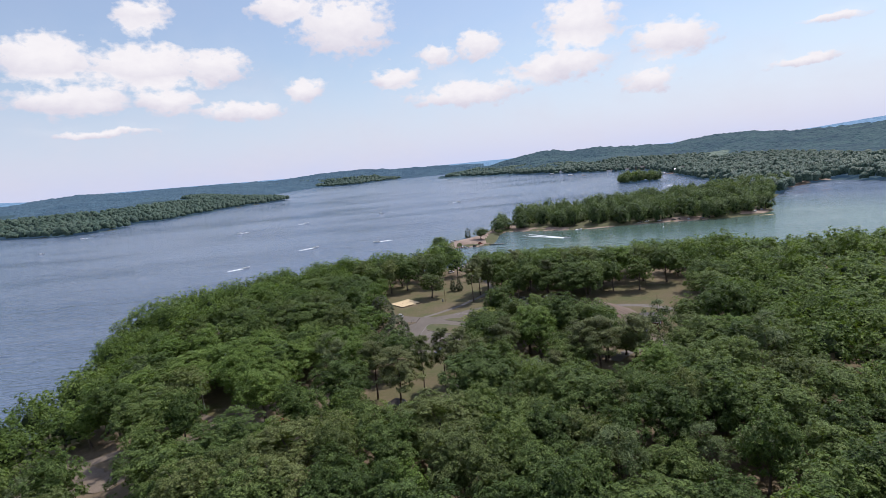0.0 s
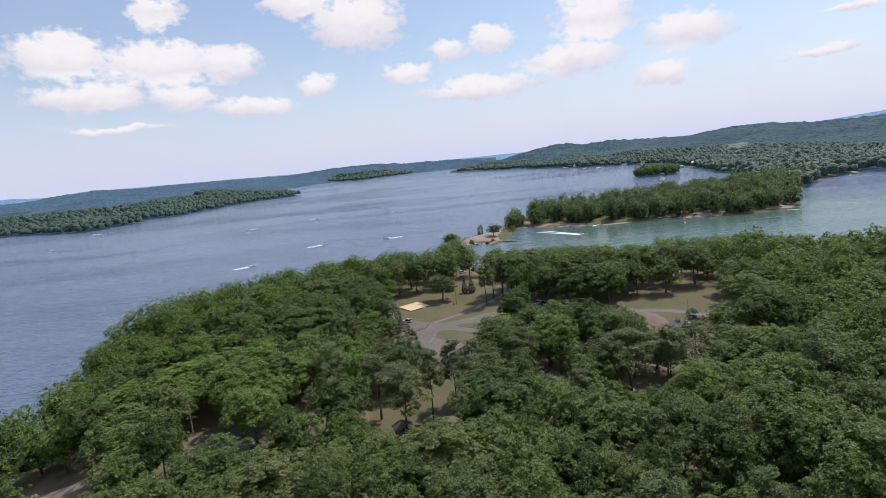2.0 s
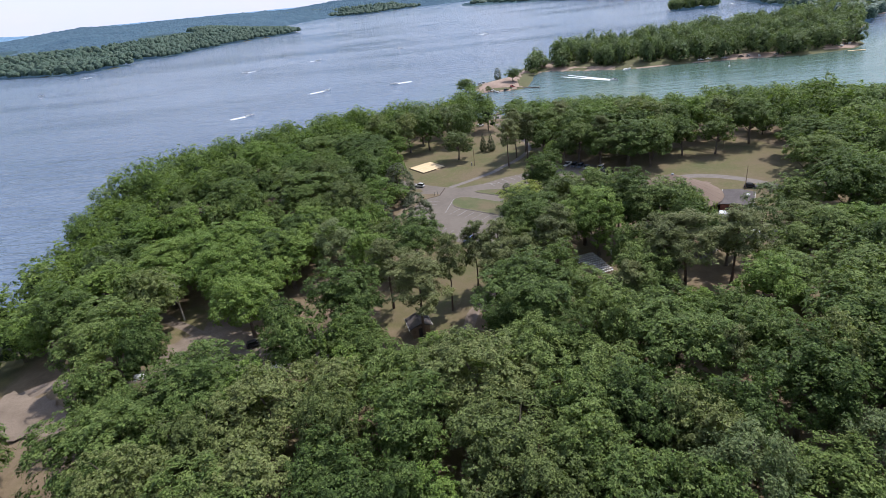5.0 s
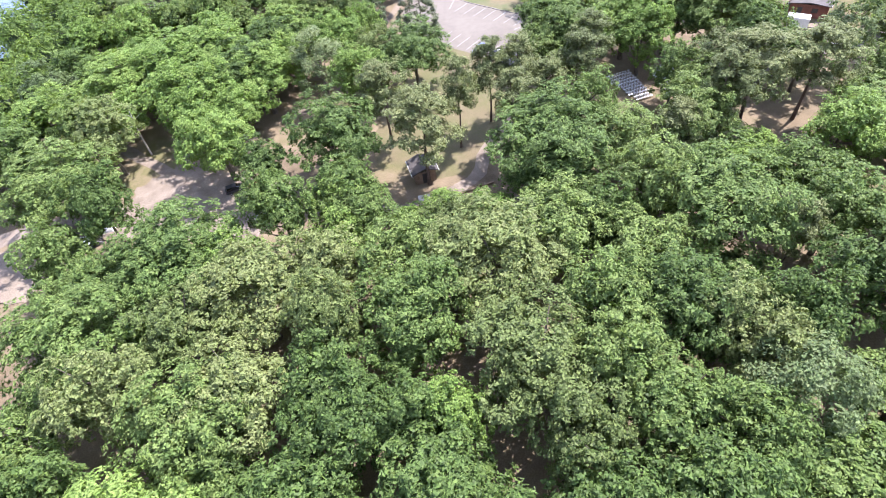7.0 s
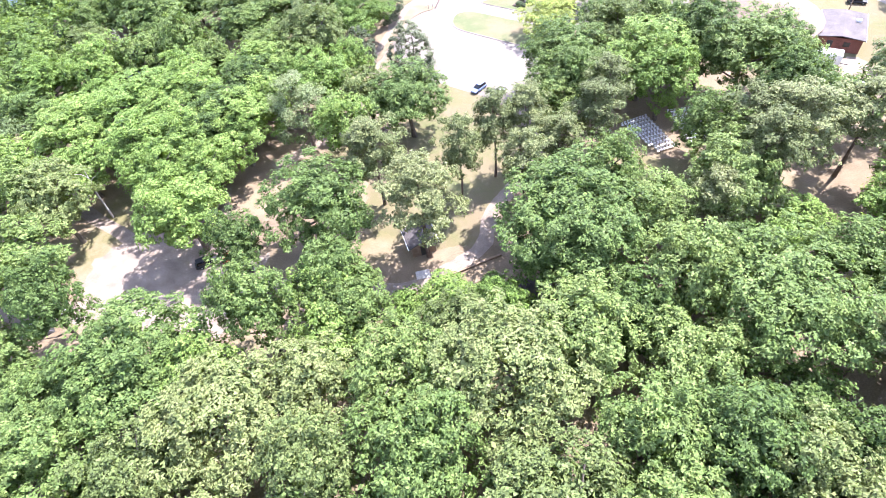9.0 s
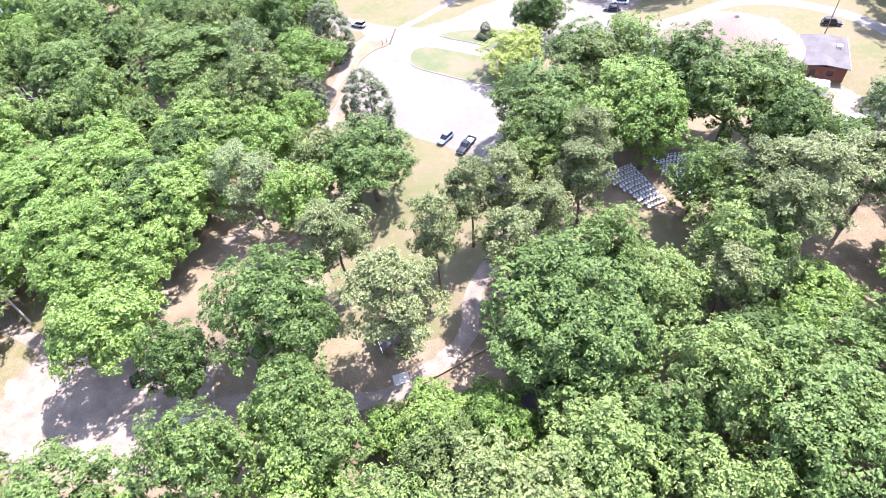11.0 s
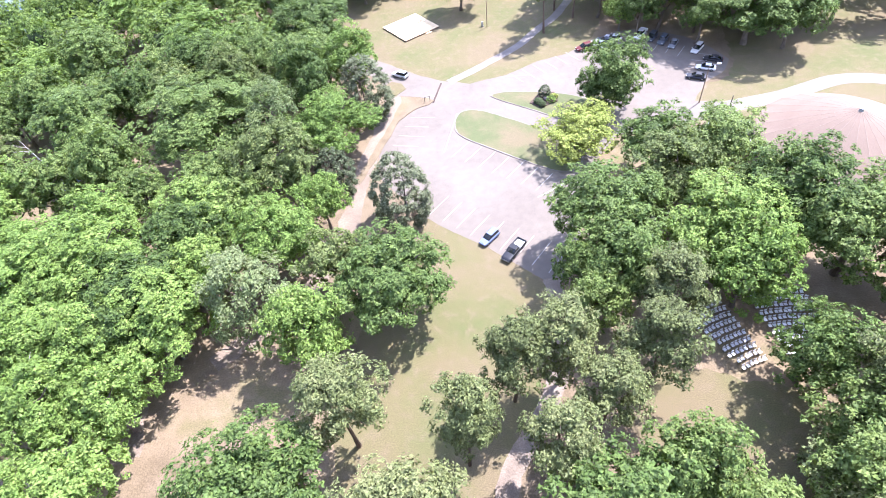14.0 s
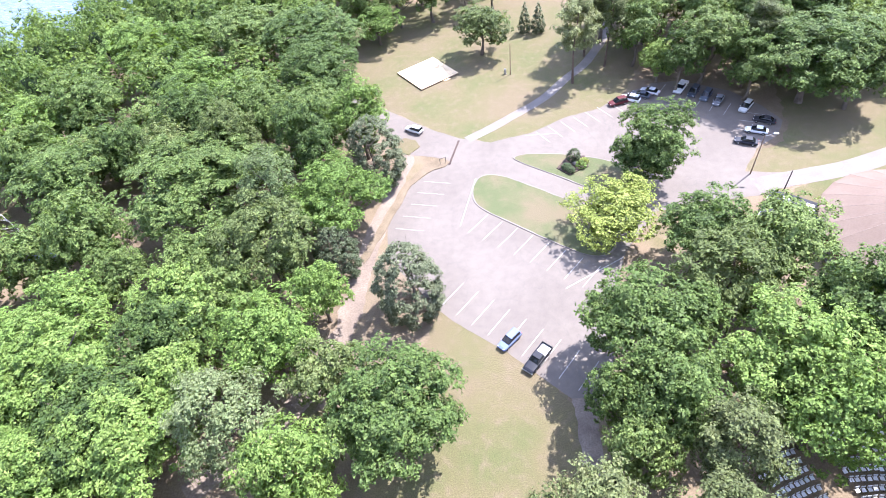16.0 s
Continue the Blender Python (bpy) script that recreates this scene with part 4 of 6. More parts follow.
def tree(kind, x, y, height, radius):
    style, leaf_mat, bark, leaves, size, variants, nm, lab = KINDS[kind]
    fine_cr, plain_cr, tk = MODELS[kind][tree_rng.randrange(variants)]
    cr = fine_cr if 80 < y < 236 and -66 < x < 46 else plain_cr
    turn = tree_rng.uniform(0, 360)
    ob = thing(nm, pose(x, y, float(land(x, y)), tree_rng.uniform(-2, 2), tree_rng.uniform(-2, 2), turn) @ Matrix.Diagonal((radius / 5.35, radius / 5.35, height / 15.4, 1)), lab, "tree")
    shared("trunk", tk, ob)
    shared("crown", cr, ob)
    STOOD.append((x, y, radius))
    return ob


OAKS_1 = [(-38.4, 81.9, 16, 6.8), (-21.7, 82.1, 16, 5.0), (17.2, 82.1, 16, 4.4), (-15.0, 84.5, 15, 4.1), (10.4, 85.0, 16, 5.1), (-25.1, 87.4, 15, 5.2), (6.2, 89.5, 16, 4.7), (-56.1, 92.3, 16, 7.9), (-16.5, 95.5, 16, 6.1), (26.5, 95.5, 16, 4.3), (14.8, 96.4, 16, 5.6), (6.4, 97.3, 16, 5.7), (-18.2, 105.5, 15, 5.3), (12.7, 106.7, 14, 5.0), (-51.9, 108.0, 14, 9.0), (1.8, 109.3, 15, 5.9), (36.2, 111.5, 15, 5.0), (23.2, 111.8, 17, 7.8), (7.8, 113.3, 13, 5.0), (-25.4, 116.3, 12, 4.4), (-28.4, 120.3, 13, 4.4), (-75.5, 122.9, 15, 8.3), (2.3, 123.8, 15, 6.8), (1.9, 125.8, 17, 8.9)]  # x, y, height, crown radius
for spot in OAKS_1:
    tree('oak', *spot)
# the oak at (2.6, 161.5) is added to throw shade on the service road
OAKS_2 = [(-43.9, 127.9, 12, 4.0), (-32.4, 131.4, 16, 7.4), (24.5, 132.5, 15, 5.1), (26.5, 138.5, 14, 5.4), (25.6, 148.3, 13, 4.3), (39.5, 153.6, 14, 4.4), (3.7, 155.9, 12, 3.3), (41.3, 156.8, 14, 4.0), (-55.4, 157.3, 14, 7.1), (46.6, 157.8, 9, 4.6), (-21.2, 159.1, 14, 6.9), (7.1, 161.0, 15, 4.8), (2.6, 161.5, 12, 3.4), (36.4, 164.2, 15, 7.0), (42.6, 165.6, 13, 4.4), (30.9, 168.4, 15, 6.4), (-51.9, 169.2, 14, 5.3), (7.6, 169.4, 15, 6.9), (70, 169.5, 13, 5.0), (29.2, 172.0, 14, 4.7), (-47.2, 176.0, 13, 4.5), (-64.0, 179.3, 13, 4.0), (25.2, 182.2, 13, 5.6), (86.5, 184, 15, 5.8)]  # x, y, height, crown radius
for x, y, height, radius in OAKS_2:
    tree('oak', x, y, height + (2.4 if 20 < x < 46 and y > 150 else 0), radius)
OAKS_3 = [(17.3, 186.1, 12, 5.6), (-56.5, 194.2, 17, 11.3), (88, 196, 16, 6.5), (-82.8, 199.2, 16, 8.0), (12.7, 204.2, 9.5, 4.5), (13.5, 205.2, 14, 5.3), (95, 208, 16, 7), (-43.9, 214.2, 16, 6.5), (-54.8, 217.0, 16, 6.2), (97, 222, 15, 6.5), (-91.7, 222.4, 16, 6.7), (51, 222.5, 15, 5.4), (44.4, 225.4, 16, 9.2), (35.2, 227.0, 14, 4.5), (-45.6, 228.1, 16, 7.7), (53.6, 230.4, 16, 5.5), (23.5, 230.6, 14, 3.6), (75, 231, 15, 5.0), (64.5, 232.5, 14, 4.8), (29.0, 233.9, 16, 5.8), (60, 236, 15, 5.5), (38, 239, 18, 6.5), (48, 240, 18, 7), (90, 240, 17, 6.5)]  # x, y, height, crown radius
for spot in OAKS_3:
    tree('oak', *spot)
OAKS_4 = [(17.3, 241.7, 15, 4.5), (56, 244, 18, 6.5), (-50.9, 245.4, 16, 9.2), (-90.7, 245.6, 16, 8.3), (30, 246, 18, 6.5), (82, 246, 17, 6.5), (64, 247, 17, 6.5), (72, 250, 17, 6.5), (-66.7, 250.4, 16, 9.0), (-14.4, 250.6, 12, 5.6), (21, 251, 18, 6), (41, 252, 18, 7), (12, 253, 18, 6), (52, 254, 18, 6.5), (32, 262, 17, 6.5), (20, 264, 17, 6), (45, 266, 17, 6.5)]  # x, y, height, crown radius
for i, spot in enumerate(OAKS_4):
    tree(('oak', 'olive', 'oak', 'lime')[i % 4], *spot)
SHORE_OAKS = [(-43, 262, 16, 5.2), (-35, 267, 17, 5.0), (-27, 269, 17, 5.2), (-19, 275, 17, 5.0), (-12, 273, 16, 4.6), (-49, 273, 17, 5.5), (-31, 280, 16, 5.2), (-16, 286, 15, 5.0), (-41, 283, 16, 5.5), (-23, 292, 15, 5.5), (-12, 300, 14, 5.0), (-34, 296, 15, 5.5)]  # x, y, height, crown radius
for i, spot in enumerate(SHORE_OAKS):
    tree(('oak', 'olive', 'oak', 'grey')[i % 4], *spot)
LIGHT_TREES_1 = [(-10.2, 84.3, 14, 3.5), (-51.1, 95.5, 9, 2.7), (-27.9, 112.2, 10, 4.2), (-3, 115, 6, 3), (-13.9, 115.7, 10, 3.8), (-7.0, 116.2, 10, 3.6), (-19, 118.5, 4.5, 2.8), (-28.8, 118.7, 12, 4.2), (-8, 119.5, 5, 3.2), (-14, 120.5, 5, 3.0), (28.1, 125.3, 8, 2.9), (44.1, 127.9, 14, 5.5), (32.6, 129.2, 7, 4.6), (-52.8, 133.0, 15, 6.2), (-92.4, 146.9, 13, 6.9), (-58.6, 151.5, 14, 5.0), (-31.3, 152.8, 14, 4.7), (-50.7, 153.5, 14, 7.1), (-84.0, 157.5, 13, 8.4), (21.8, 159.4, 15, 5.1), (-72.1, 161.4, 14, 9.6), (-63.3, 163.1, 15, 7.7), (19.7, 166.0, 16, 7.0), (-38.4, 168.4, 14, 5.8)]  # x, y, height, crown radius
for spot in LIGHT_TREES_1:
    tree('lime', *spot)
LIGHT_TREES_2 = [(-60.5, 142.5, 14, 5.4), (-52.5, 143.0, 13, 4.6), (-67.0, 150.0, 14, 5.6), (-67.2, 172.9, 14, 4.9), (-50.7, 173.4, 13, 7.2), (-34.2, 176.3, 12, 3.7), (-35.6, 194.8, 13, 7.2), (-100.4, 217.2, 14, 6.6), (-69.0, 227.4, 15, 7.3), (20.9, 234.7, 9, 3.8), (-82.0, 249.7, 14, 5.9), (-39.2, 258.6, 10, 5.3)]  # x, y, height, crown radius
for spot in LIGHT_TREES_2:
    tree('lime', *spot)
GREY_TREES = [(23.3, 86.1, 16, 5.1), (26.7, 134.8, 9, 6.1), (-40.0, 157.8, 15, 5.5)]  # x, y, height, crown radius
for spot in GREY_TREES:
    tree('grey', *spot)
YELLOW_TREE = [(6.6, 193.1, 8, 6.0)]  # x, y, height, crown radius
for spot in YELLOW_TREE:
    tree('yellow', *spot)
CEDARS = [(-22.3, 178.1, 12.5, 4.5), (-34.2, 185.2, 9, 3.3), (-31.3, 206.7, 13, 4.7)]  # x, y, height, crown radius
for spot in CEDARS:
    tree('cedar', *spot)
SPIRES = [(-1.3, 259.7, 7, 1.8), (-4.5, 260.2, 7, 1.6)]  # x, y, height, crown radius
for spot in SPIRES:
    tree('spire', *spot)
PINES = [(29.7, 106.9, 14, 2.6), (21.3, 129.2, 13, 3.8), (-17.2, 129.4, 17, 5.9), (29.4, 135.4, 17, 4.5), (-2.7, 137.2, 15, 4.0), (-12.2, 138.9, 17, 3.5), (35.0, 140.1, 17, 6.4), (-25.0, 141.2, 16, 4.9), (44.7, 142.2, 17, 5.6), (2.5, 142.6, 14, 3.7), (30.2, 143.3, 16, 4.6), (-6.8, 146.5, 16, 3.8), (8.9, 148.1, 15, 4.5), (-1.3, 149.0, 15, 4.3), (11.7, 154.8, 15, 4.2), (36, 231.5, 16, 4.2), (4.6, 236.1, 17, 4.6), (11.8, 242.3, 17, 3.9), (8, 247, 18, 4.5), (26, 256, 18, 4.8)]  # x, y, height, crown radius
for x, y, height, radius in PINES:
    tree('pine', x, y, height, radius * 1.16)
OLIVE_TREES = [(1.6, 82.4, 16, 4.5), (-34.3, 86.1, 15, 5.7), (21.0, 89.7, 15, 4.0), (-2.9, 90.1, 16, 6.7), (-44.0, 94.4, 14, 4.8), (18.9, 94.7, 15, 4.3), (-35.8, 99.2, 15, 7.3), (-6.6, 103.8, 16, 7.9), (-12.4, 112.5, 12, 4.1)]  # x, y, height, crown radius
for spot in OLIVE_TREES:
    tree('olive', *spot)

# the rest of the near wood, between the trees above
CLEAR_LINES = [([(0.8, 168), (-2.6, 151), (-8.4, 138), (-9.3, 131), (-13.5, 127.2), (-20, 123.6), (-38, 125), (-48, 124.5)], 2.0), ([(-48, 124.5), (-64, 134), (-75, 141)], 0.4),
               ([(-27.5, 215), (-30.5, 193), (-31, 180), (-34, 168), (-38, 160)], 3.6), ([(-50, 122), (-74, 121.5), (-88, 122), (-100, 116)], 1.5),
               ([(30, 202.5), (46, 206.3), (57, 210.3), (73, 203.6), (81, 187), (78, 175), (58, 164.5), (46, 158)], 5.0),
               ([(3, 238), (9, 246), (14, 262), (8, 290), (-4, 320)], 4.0), ([(-4, 304), (3, 332), (6, 356)], 6.5)]
CLEAR = LAWNS[:4] + [LOT, [(-52, 115), (-41, 118), (-40, 133), (-54, 139), (-68, 138), (-66, 126)], [(-98, 119), (-86, 116), (-76, 111), (-78, 105), (-98, 108)],
                     [(14, 163), (36, 164), (37, 150), (30, 146), (13, 152)], [(33, 176), (33, 203), (76, 203), (70, 174), (52, 166)], [(40, 200), (100, 205), (96, 236), (50, 238)],
                     [(12, 192), (36, 188), (36, 206), (12, 206)], [(-27, 113), (1, 114), (0, 130), (-26, 128)], [(-104, 100), (-76, 101), (-76, 125), (-104, 125)]]


GLADES = [(-49, 201, 3.5), (-74, 197, 3), (-87, 190, 3.5), (-55, 165.5, 3.5), (-49, 151, 4), (-40, 145, 4.5), (-33, 170, 3), (-21, 145, 3), (-78, 112, 6), (-91, 119, 6), (-84, 108, 6), (-70, 96, 4), (-63, 84, 3)]  # x, y, radius


def open_ground(x, y, radius):
    if any(math.hypot(x - a, y - b_) < 0.8 * radius + c for a, b_, c in GLADES):
        return True
    return any(inside(x, y, p) > -0.85 * radius for p in CLEAR) or any(near_line(x, y, p) < w + 0.5 * radius for p, w in CLEAR_LINES)


for _ in range(9000):
    if len(STOOD) >= 330:
        break
    x, y = tree_rng.uniform(-100, 80), tree_rng.uniform(66, 215)
    radius = tree_rng.uniform(4.2, 6.8)
    if inside(x, y, PARK) < 6 or any((x - a) ** 2 + (y - b_) ** 2 < ((0.73 if y < 118 or x < -40 else 0.78) * (radius + c)) ** 2 for a, b_, c in STOOD) or open_ground(x, y, radius):
        continue
    kind = tree_rng.choices(("oak", "lime", "olive", "grey"), (6, 8 if x < -20 and 128 < y < 180 else 0.7, 2, 1))[0]
    tree(kind, x, y, tree_rng.uniform(10.5, 18.5), radius)


# ---- woodland too far off to count ----
def wood(name, spots, leaves, size, leaf_mat, label, seeds=5, trunks=True, hearts=6, low=2.0):
    """One mesh of many simpler trees at (x, y, z, height, radius)."""
    models = [crown(100 + i, "broad", leaves, size, hearts) for i in range(seeds)]
    rng = random.Random(len(spots))
    allv, quads, tris, bark, count = [], [], [], [], 0
    for x, y, z, height, radius in spots:
        lv, hv, hf = models[rng.randrange(seeds)]
        a = rng.uniform(0, 6.283)
        ca, sa = math.cos(a), math.sin(a)
        v = np.concatenate([lv, hv])
        q = np.empty_like(v)
        k = radius / 6
        q[:, 0], q[:, 1], q[:, 2] = (v[:, 0] * ca - v[:, 1] * sa) * k + x, (v[:, 0] * sa + v[:, 1] * ca) * k + y, (v[:, 2] - low) * height / (16 - low) + z
        allv.append(q)
        quads.append(np.arange(len(lv)).reshape(-1, 3) + count)
        tris.append(hf + len(lv) + count)
        count += len(v)
        if trunks:
            w = 0.28 * radius / 5
            t = np.array([(x + w * math.cos(i * 2.094), y + w * math.sin(i * 2.094), z + h * 0.6 * height - 0.4 * (1 - h)) for h in (0, 1) for i in range(3)])
            allv.append(t)
            bark.append(np.array([(0, 1, 4), (4, 3, 0), (1, 2, 5), (5, 4, 1), (2, 0, 3), (3, 5, 2)]) + count)
            count += 6
    bark = np.concatenate(bark) if bark else np.zeros((0, 3), int)
    allv, sprays, hearts_ = np.concatenate(allv), np.concatenate(quads), np.concatenate(tris)
    me = bpy.data.meshes.new(name)
    me.vertices.add(len(allv))
    me.vertices.foreach_set("co", allv.astype(np.float32).ravel())
    loops = np.concatenate([sprays, bark, hearts_]).astype(np.int32)
    me.loops.add(loops.size)
    me.loops.foreach_set("vertex_index", loops.ravel())
    me.polygons.add(len(loops))
    me.polygons.foreach_set("loop_start", np.arange(0, loops.size, 3, dtype=np.int32))
    # HEART lumps stand in for the dark shade deep inside the crowns
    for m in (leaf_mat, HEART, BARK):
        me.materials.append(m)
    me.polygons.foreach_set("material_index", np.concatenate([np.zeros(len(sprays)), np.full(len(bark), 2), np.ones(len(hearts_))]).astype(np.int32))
    me.update(calc_edges=True)
    me.validate()
    return tagged(new(name, me), label, "woodland", kind="stuff")


def scatter(seed, tries, area, gap, keep, radii, heights):
    """Spots at least gap radii apart, on a grid for speed."""
    rng = random.Random(seed)
    cells, spots = {}, []
    xs = [(rng.uniform(area[0], area[2]), rng.uniform(area[1], area[3])) for _ in range(tries)]
    ok = keep(np.array([p[0] for p in xs]), np.array([p[1] for p in xs]))
    for (x, y), good in zip(xs, ok):
        if not good:
            continue
        radius = rng.uniform(*radii)
        i, j, size = int(x // 12), int(y // 12), gap * radius
        if any((x - a) ** 2 + (y - b_) ** 2 < size * size for p in (-1, 0, 1) for q in (-1, 0, 1) for a, b_ in cells.get((i + p, j + q), ())):
            continue
        cells.setdefault((i, j), []).append((x, y))
        spots.append((x, y, radius, rng.uniform(*heights)))
    zs = land(np.array([s[0] for s in spots]), np.array([s[1] for s in spots]))
    spots = [(x, y, radius, h * (1.0 if y < 275 or y > 380 or x < 4 else 0.68 if x < 95 else 0.8)) for x, y, radius, h in spots]
    return [(x, y, float(z), h, radius) for (x, y, radius, h), z in zip(spots, zs)]


def park_wood(x, y):
    good = inside(x, y, PARK) > 5
    for p in CLEAR:
        good &= inside(x, y, p) < -3
    for p, w in CLEAR_LINES:
        good &= near_line(x, y, p) > w
    good &= near_line(x, y, [(-28, 205), (-31, 180), (-38, 160)]) > 9
    for a, b_, c in GLADES:
        good &= (x - a) ** 2 + (y - b_) ** 2 > (c + 4.5) ** 2
    for a, b_, c in STOOD:
        good &= (x - a) ** 2 + (y - b_) ** 2 > (c + 3.4) ** 2
    # the mown park between the lot and the shore has few trees
    shore = inside(x, y, [(-46, 236), (110, 240), (120, 300), (60, 318), (0, 350), (-40, 320), (-48, 280)])
    good &= (shore < 0) | (np.sin(x * 1.7) * np.sin(y * 1.3) > -0.3)
    return good


wood("park_woodland", scatter(3, 5200, (-150, 62, 125, 345), 1.25, park_wood, (4.6, 7.6), (11.5, 18.5)), 1200, 0.48, WOODS, "mixed green broadleaf woodland covering the headland")
wood("bay_woodland", scatter(5, 5200, (115, 62, 430, 310), 1.45, park_wood, (5.2, 8.0), (11, 19)), 400, 0.9, WOODS, "dark green woodland along the bay")
wood("point_woodland", scatter(6, 2200, (25, 470, 420, 700), 1.5, lambda x, y: (inside(x, y, POINT) > 4.5) & ((x > 78) | ((x > 34) & (np.sin(x * 0.33) + np.sin(y * 0.41) > 0.1))), (5.0, 9.0), (13, 21)), 1000, 0.66, POINT_WOODS,
     "green trees covering the low wooded point", low=4.8)
wood("islet_woodland", scatter(7, 400, (300, 1005, 395, 1095), 1.1, lambda x, y: (inside(x, y, ISLET) > 2), (6, 8), (16, 22)), 300, 1.1, POINT_WOODS, "trees covering a small round islet", trunks=False, low=4.2)


def rim(poly, deep):
    return lambda x, y: (inside(x, y, poly) > -1) & (inside(x, y, poly) < deep + 60 * np.sin(x * 0.01) ** 2)


DOME_V, DOME_F = ico(2)


def dome_wood(name, spots, leaf_mat, label):
    """One mesh of far treetops: uneven rounded crowns that stand close together."""
    rng = np.random.default_rng(len(spots))
    top = [f for f in DOME_F.tolist() if min(DOME_V[i][2] for i in f) > -0.6]
    shapes = []
    for i in range(8):
        lump = np.array([1 + 0.34 * noise.noise(Vector(v) * 1.7 + Vector((i * 3.1, 0, 0))) + 0.2 * noise.noise(Vector(v) * 3.6 + Vector((0, i * 2.3, 0))) for v in DOME_V])
        shapes.append(DOME_V * lump[:, None])
    vs, fs = [], []
    for k, (x, y, z, height, radius) in enumerate(spots):
        v = shapes[int(rng.integers(8))]
        a = rng.uniform(0, 6.283)
        ca, sa = math.cos(a), math.sin(a)
        tall = 0.5 * height
        vs.append(np.stack([(v[:, 0] * ca - v[:, 1] * sa) * radius + x, (v[:, 0] * sa + v[:, 1] * ca) * radius + y, v[:, 2] * tall + z + height - tall], 1))
        fs.append(np.array(top) + k * len(DOME_V))
    ob = new(name, mesh_of(name, np.concatenate(vs).tolist(), np.concatenate(fs).tolist(), leaf_mat, None, True))
    return tagged(ob, label, "woodland", kind="stuff")


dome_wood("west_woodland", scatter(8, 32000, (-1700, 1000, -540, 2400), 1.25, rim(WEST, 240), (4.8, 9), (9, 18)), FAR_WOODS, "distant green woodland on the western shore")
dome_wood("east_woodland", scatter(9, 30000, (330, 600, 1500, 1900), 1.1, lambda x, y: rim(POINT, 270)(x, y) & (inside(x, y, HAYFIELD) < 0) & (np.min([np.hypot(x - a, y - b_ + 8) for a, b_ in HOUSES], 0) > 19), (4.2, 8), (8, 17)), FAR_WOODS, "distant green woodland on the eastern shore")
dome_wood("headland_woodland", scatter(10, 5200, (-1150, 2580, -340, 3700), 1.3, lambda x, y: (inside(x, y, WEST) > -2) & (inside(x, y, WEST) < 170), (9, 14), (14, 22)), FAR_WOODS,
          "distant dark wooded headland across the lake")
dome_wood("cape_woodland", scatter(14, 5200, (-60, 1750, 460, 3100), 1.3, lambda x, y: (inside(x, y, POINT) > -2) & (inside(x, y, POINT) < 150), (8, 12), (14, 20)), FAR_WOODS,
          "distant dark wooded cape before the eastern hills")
wood("south_woodland", scatter(12, 1200, (-112, -70, 118, 64), 1.35, lambda x, y: inside(x, y, PARK) > 5, (5.0, 7.8), (11.5, 18)), 120, 1.5, WOODS, "mixed green broadleaf woodland going on along the headland")


# ---- pavilion, hut and small buildings ----
RIDGE_TAN = surface("pale_tan_ridge", (0.190, 0.142, 0.110), (0.235, 0.180, 0.142), 0.5, 6, 0.9)


def pavilion():
    m = pose(47.0, 188.4, 0)
    ob = thing("pavilion", m, "round open pavilion with a wide tan shingled conical roof", "pavilion")
    k, rim_r, rim_z, top = 24, 13.2, 3.1, 8.4
    rings = [(rim_r, rim_z), (9.5, 4.75), (5.5, 6.45), (2.2, 7.75), (0.35, top)]
    bm = bmesh.new()
    a0, a1 = -math.pi / k, math.pi / k
    lo = [[bm.verts.new((r * math.cos(a), r * math.sin(a), z)) for a in (a0, a1)] for r, z in rings]
    for p, q in zip(lo, lo[1:]):
        bm.faces.new((p[0], p[1], q[1], q[0]))
    ex = bmesh.ops.extrude_face_region(bm, geom=bm.faces[:])
    bmesh.ops.translate(bm, verts=[g for g in ex["geom"] if isinstance(g, bmesh.types.BMVert)], vec=(0, 0, 0.16))
    bmesh.ops.recalc_face_normals(bm, faces=bm.faces)
    first = part("roof_panel", bm, SHINGLE_TAN, ob)
    bm = bmesh.new()
    for (r1, z1), (r2, z2) in zip(rings, rings[1:]):
        rod((r1, 0, z1 + 0.12), (r2, 0, z2 + 0.12), 0.075, 0.06, 6, bm)
    seam = part("ridge_cap", bm, RIDGE_TAN, ob, "pale ridge strip")
    seam.rotation_euler = (0, 0, a0)
    bm = box(0.32, 0.32, 3.0, (12.2, 0, 0), 0.03)
    post = part("post", bm, BRICK, ob)
    for i in range(1, k):
        shared("roof_panel", first.data, ob, Matrix.Rotation(i * 2 * math.pi / k, 4, "Z"))
        shared("ridge_cap", seam.data, ob, Matrix.Rotation(a0 + i * 2 * math.pi / k, 4, "Z"))
        shared("post", post.data, ob, Matrix.Rotation(i * 2 * math.pi / k, 4, "Z"))
    bm = rod((0, 0, top), (0, 0, top + 0.55), 0.42, 0.3, 10)
    part("roof_vent", bm, METAL_GREY, ob, "small metal roof vent")
    bm = rod((0, 0, 0.012), (0, 0, 0.16), 12.9, 12.9, 48)
    part("floor_slab", bm, CONCRETE, ob)
    bm = box(0.25, 6, 2.6, (-11.3, 0, 0.16), 0.02)
    part("stage_wall", bm, BRICK, ob, "red-brown brick back wall")
    bm = box(2.6, 2.2, 0.14, (12.9, 0, 3.02), 0.02)
    bmesh.ops.rotate(bm, verts=bm.verts, cent=(0, 0, 0), matrix=Matrix.Rotation(radians(29), 3, "Z"))
    part("entry_canopy", bm, RIDGE_TAN, ob, "small pale entry canopy")
    return ob


pavilion()


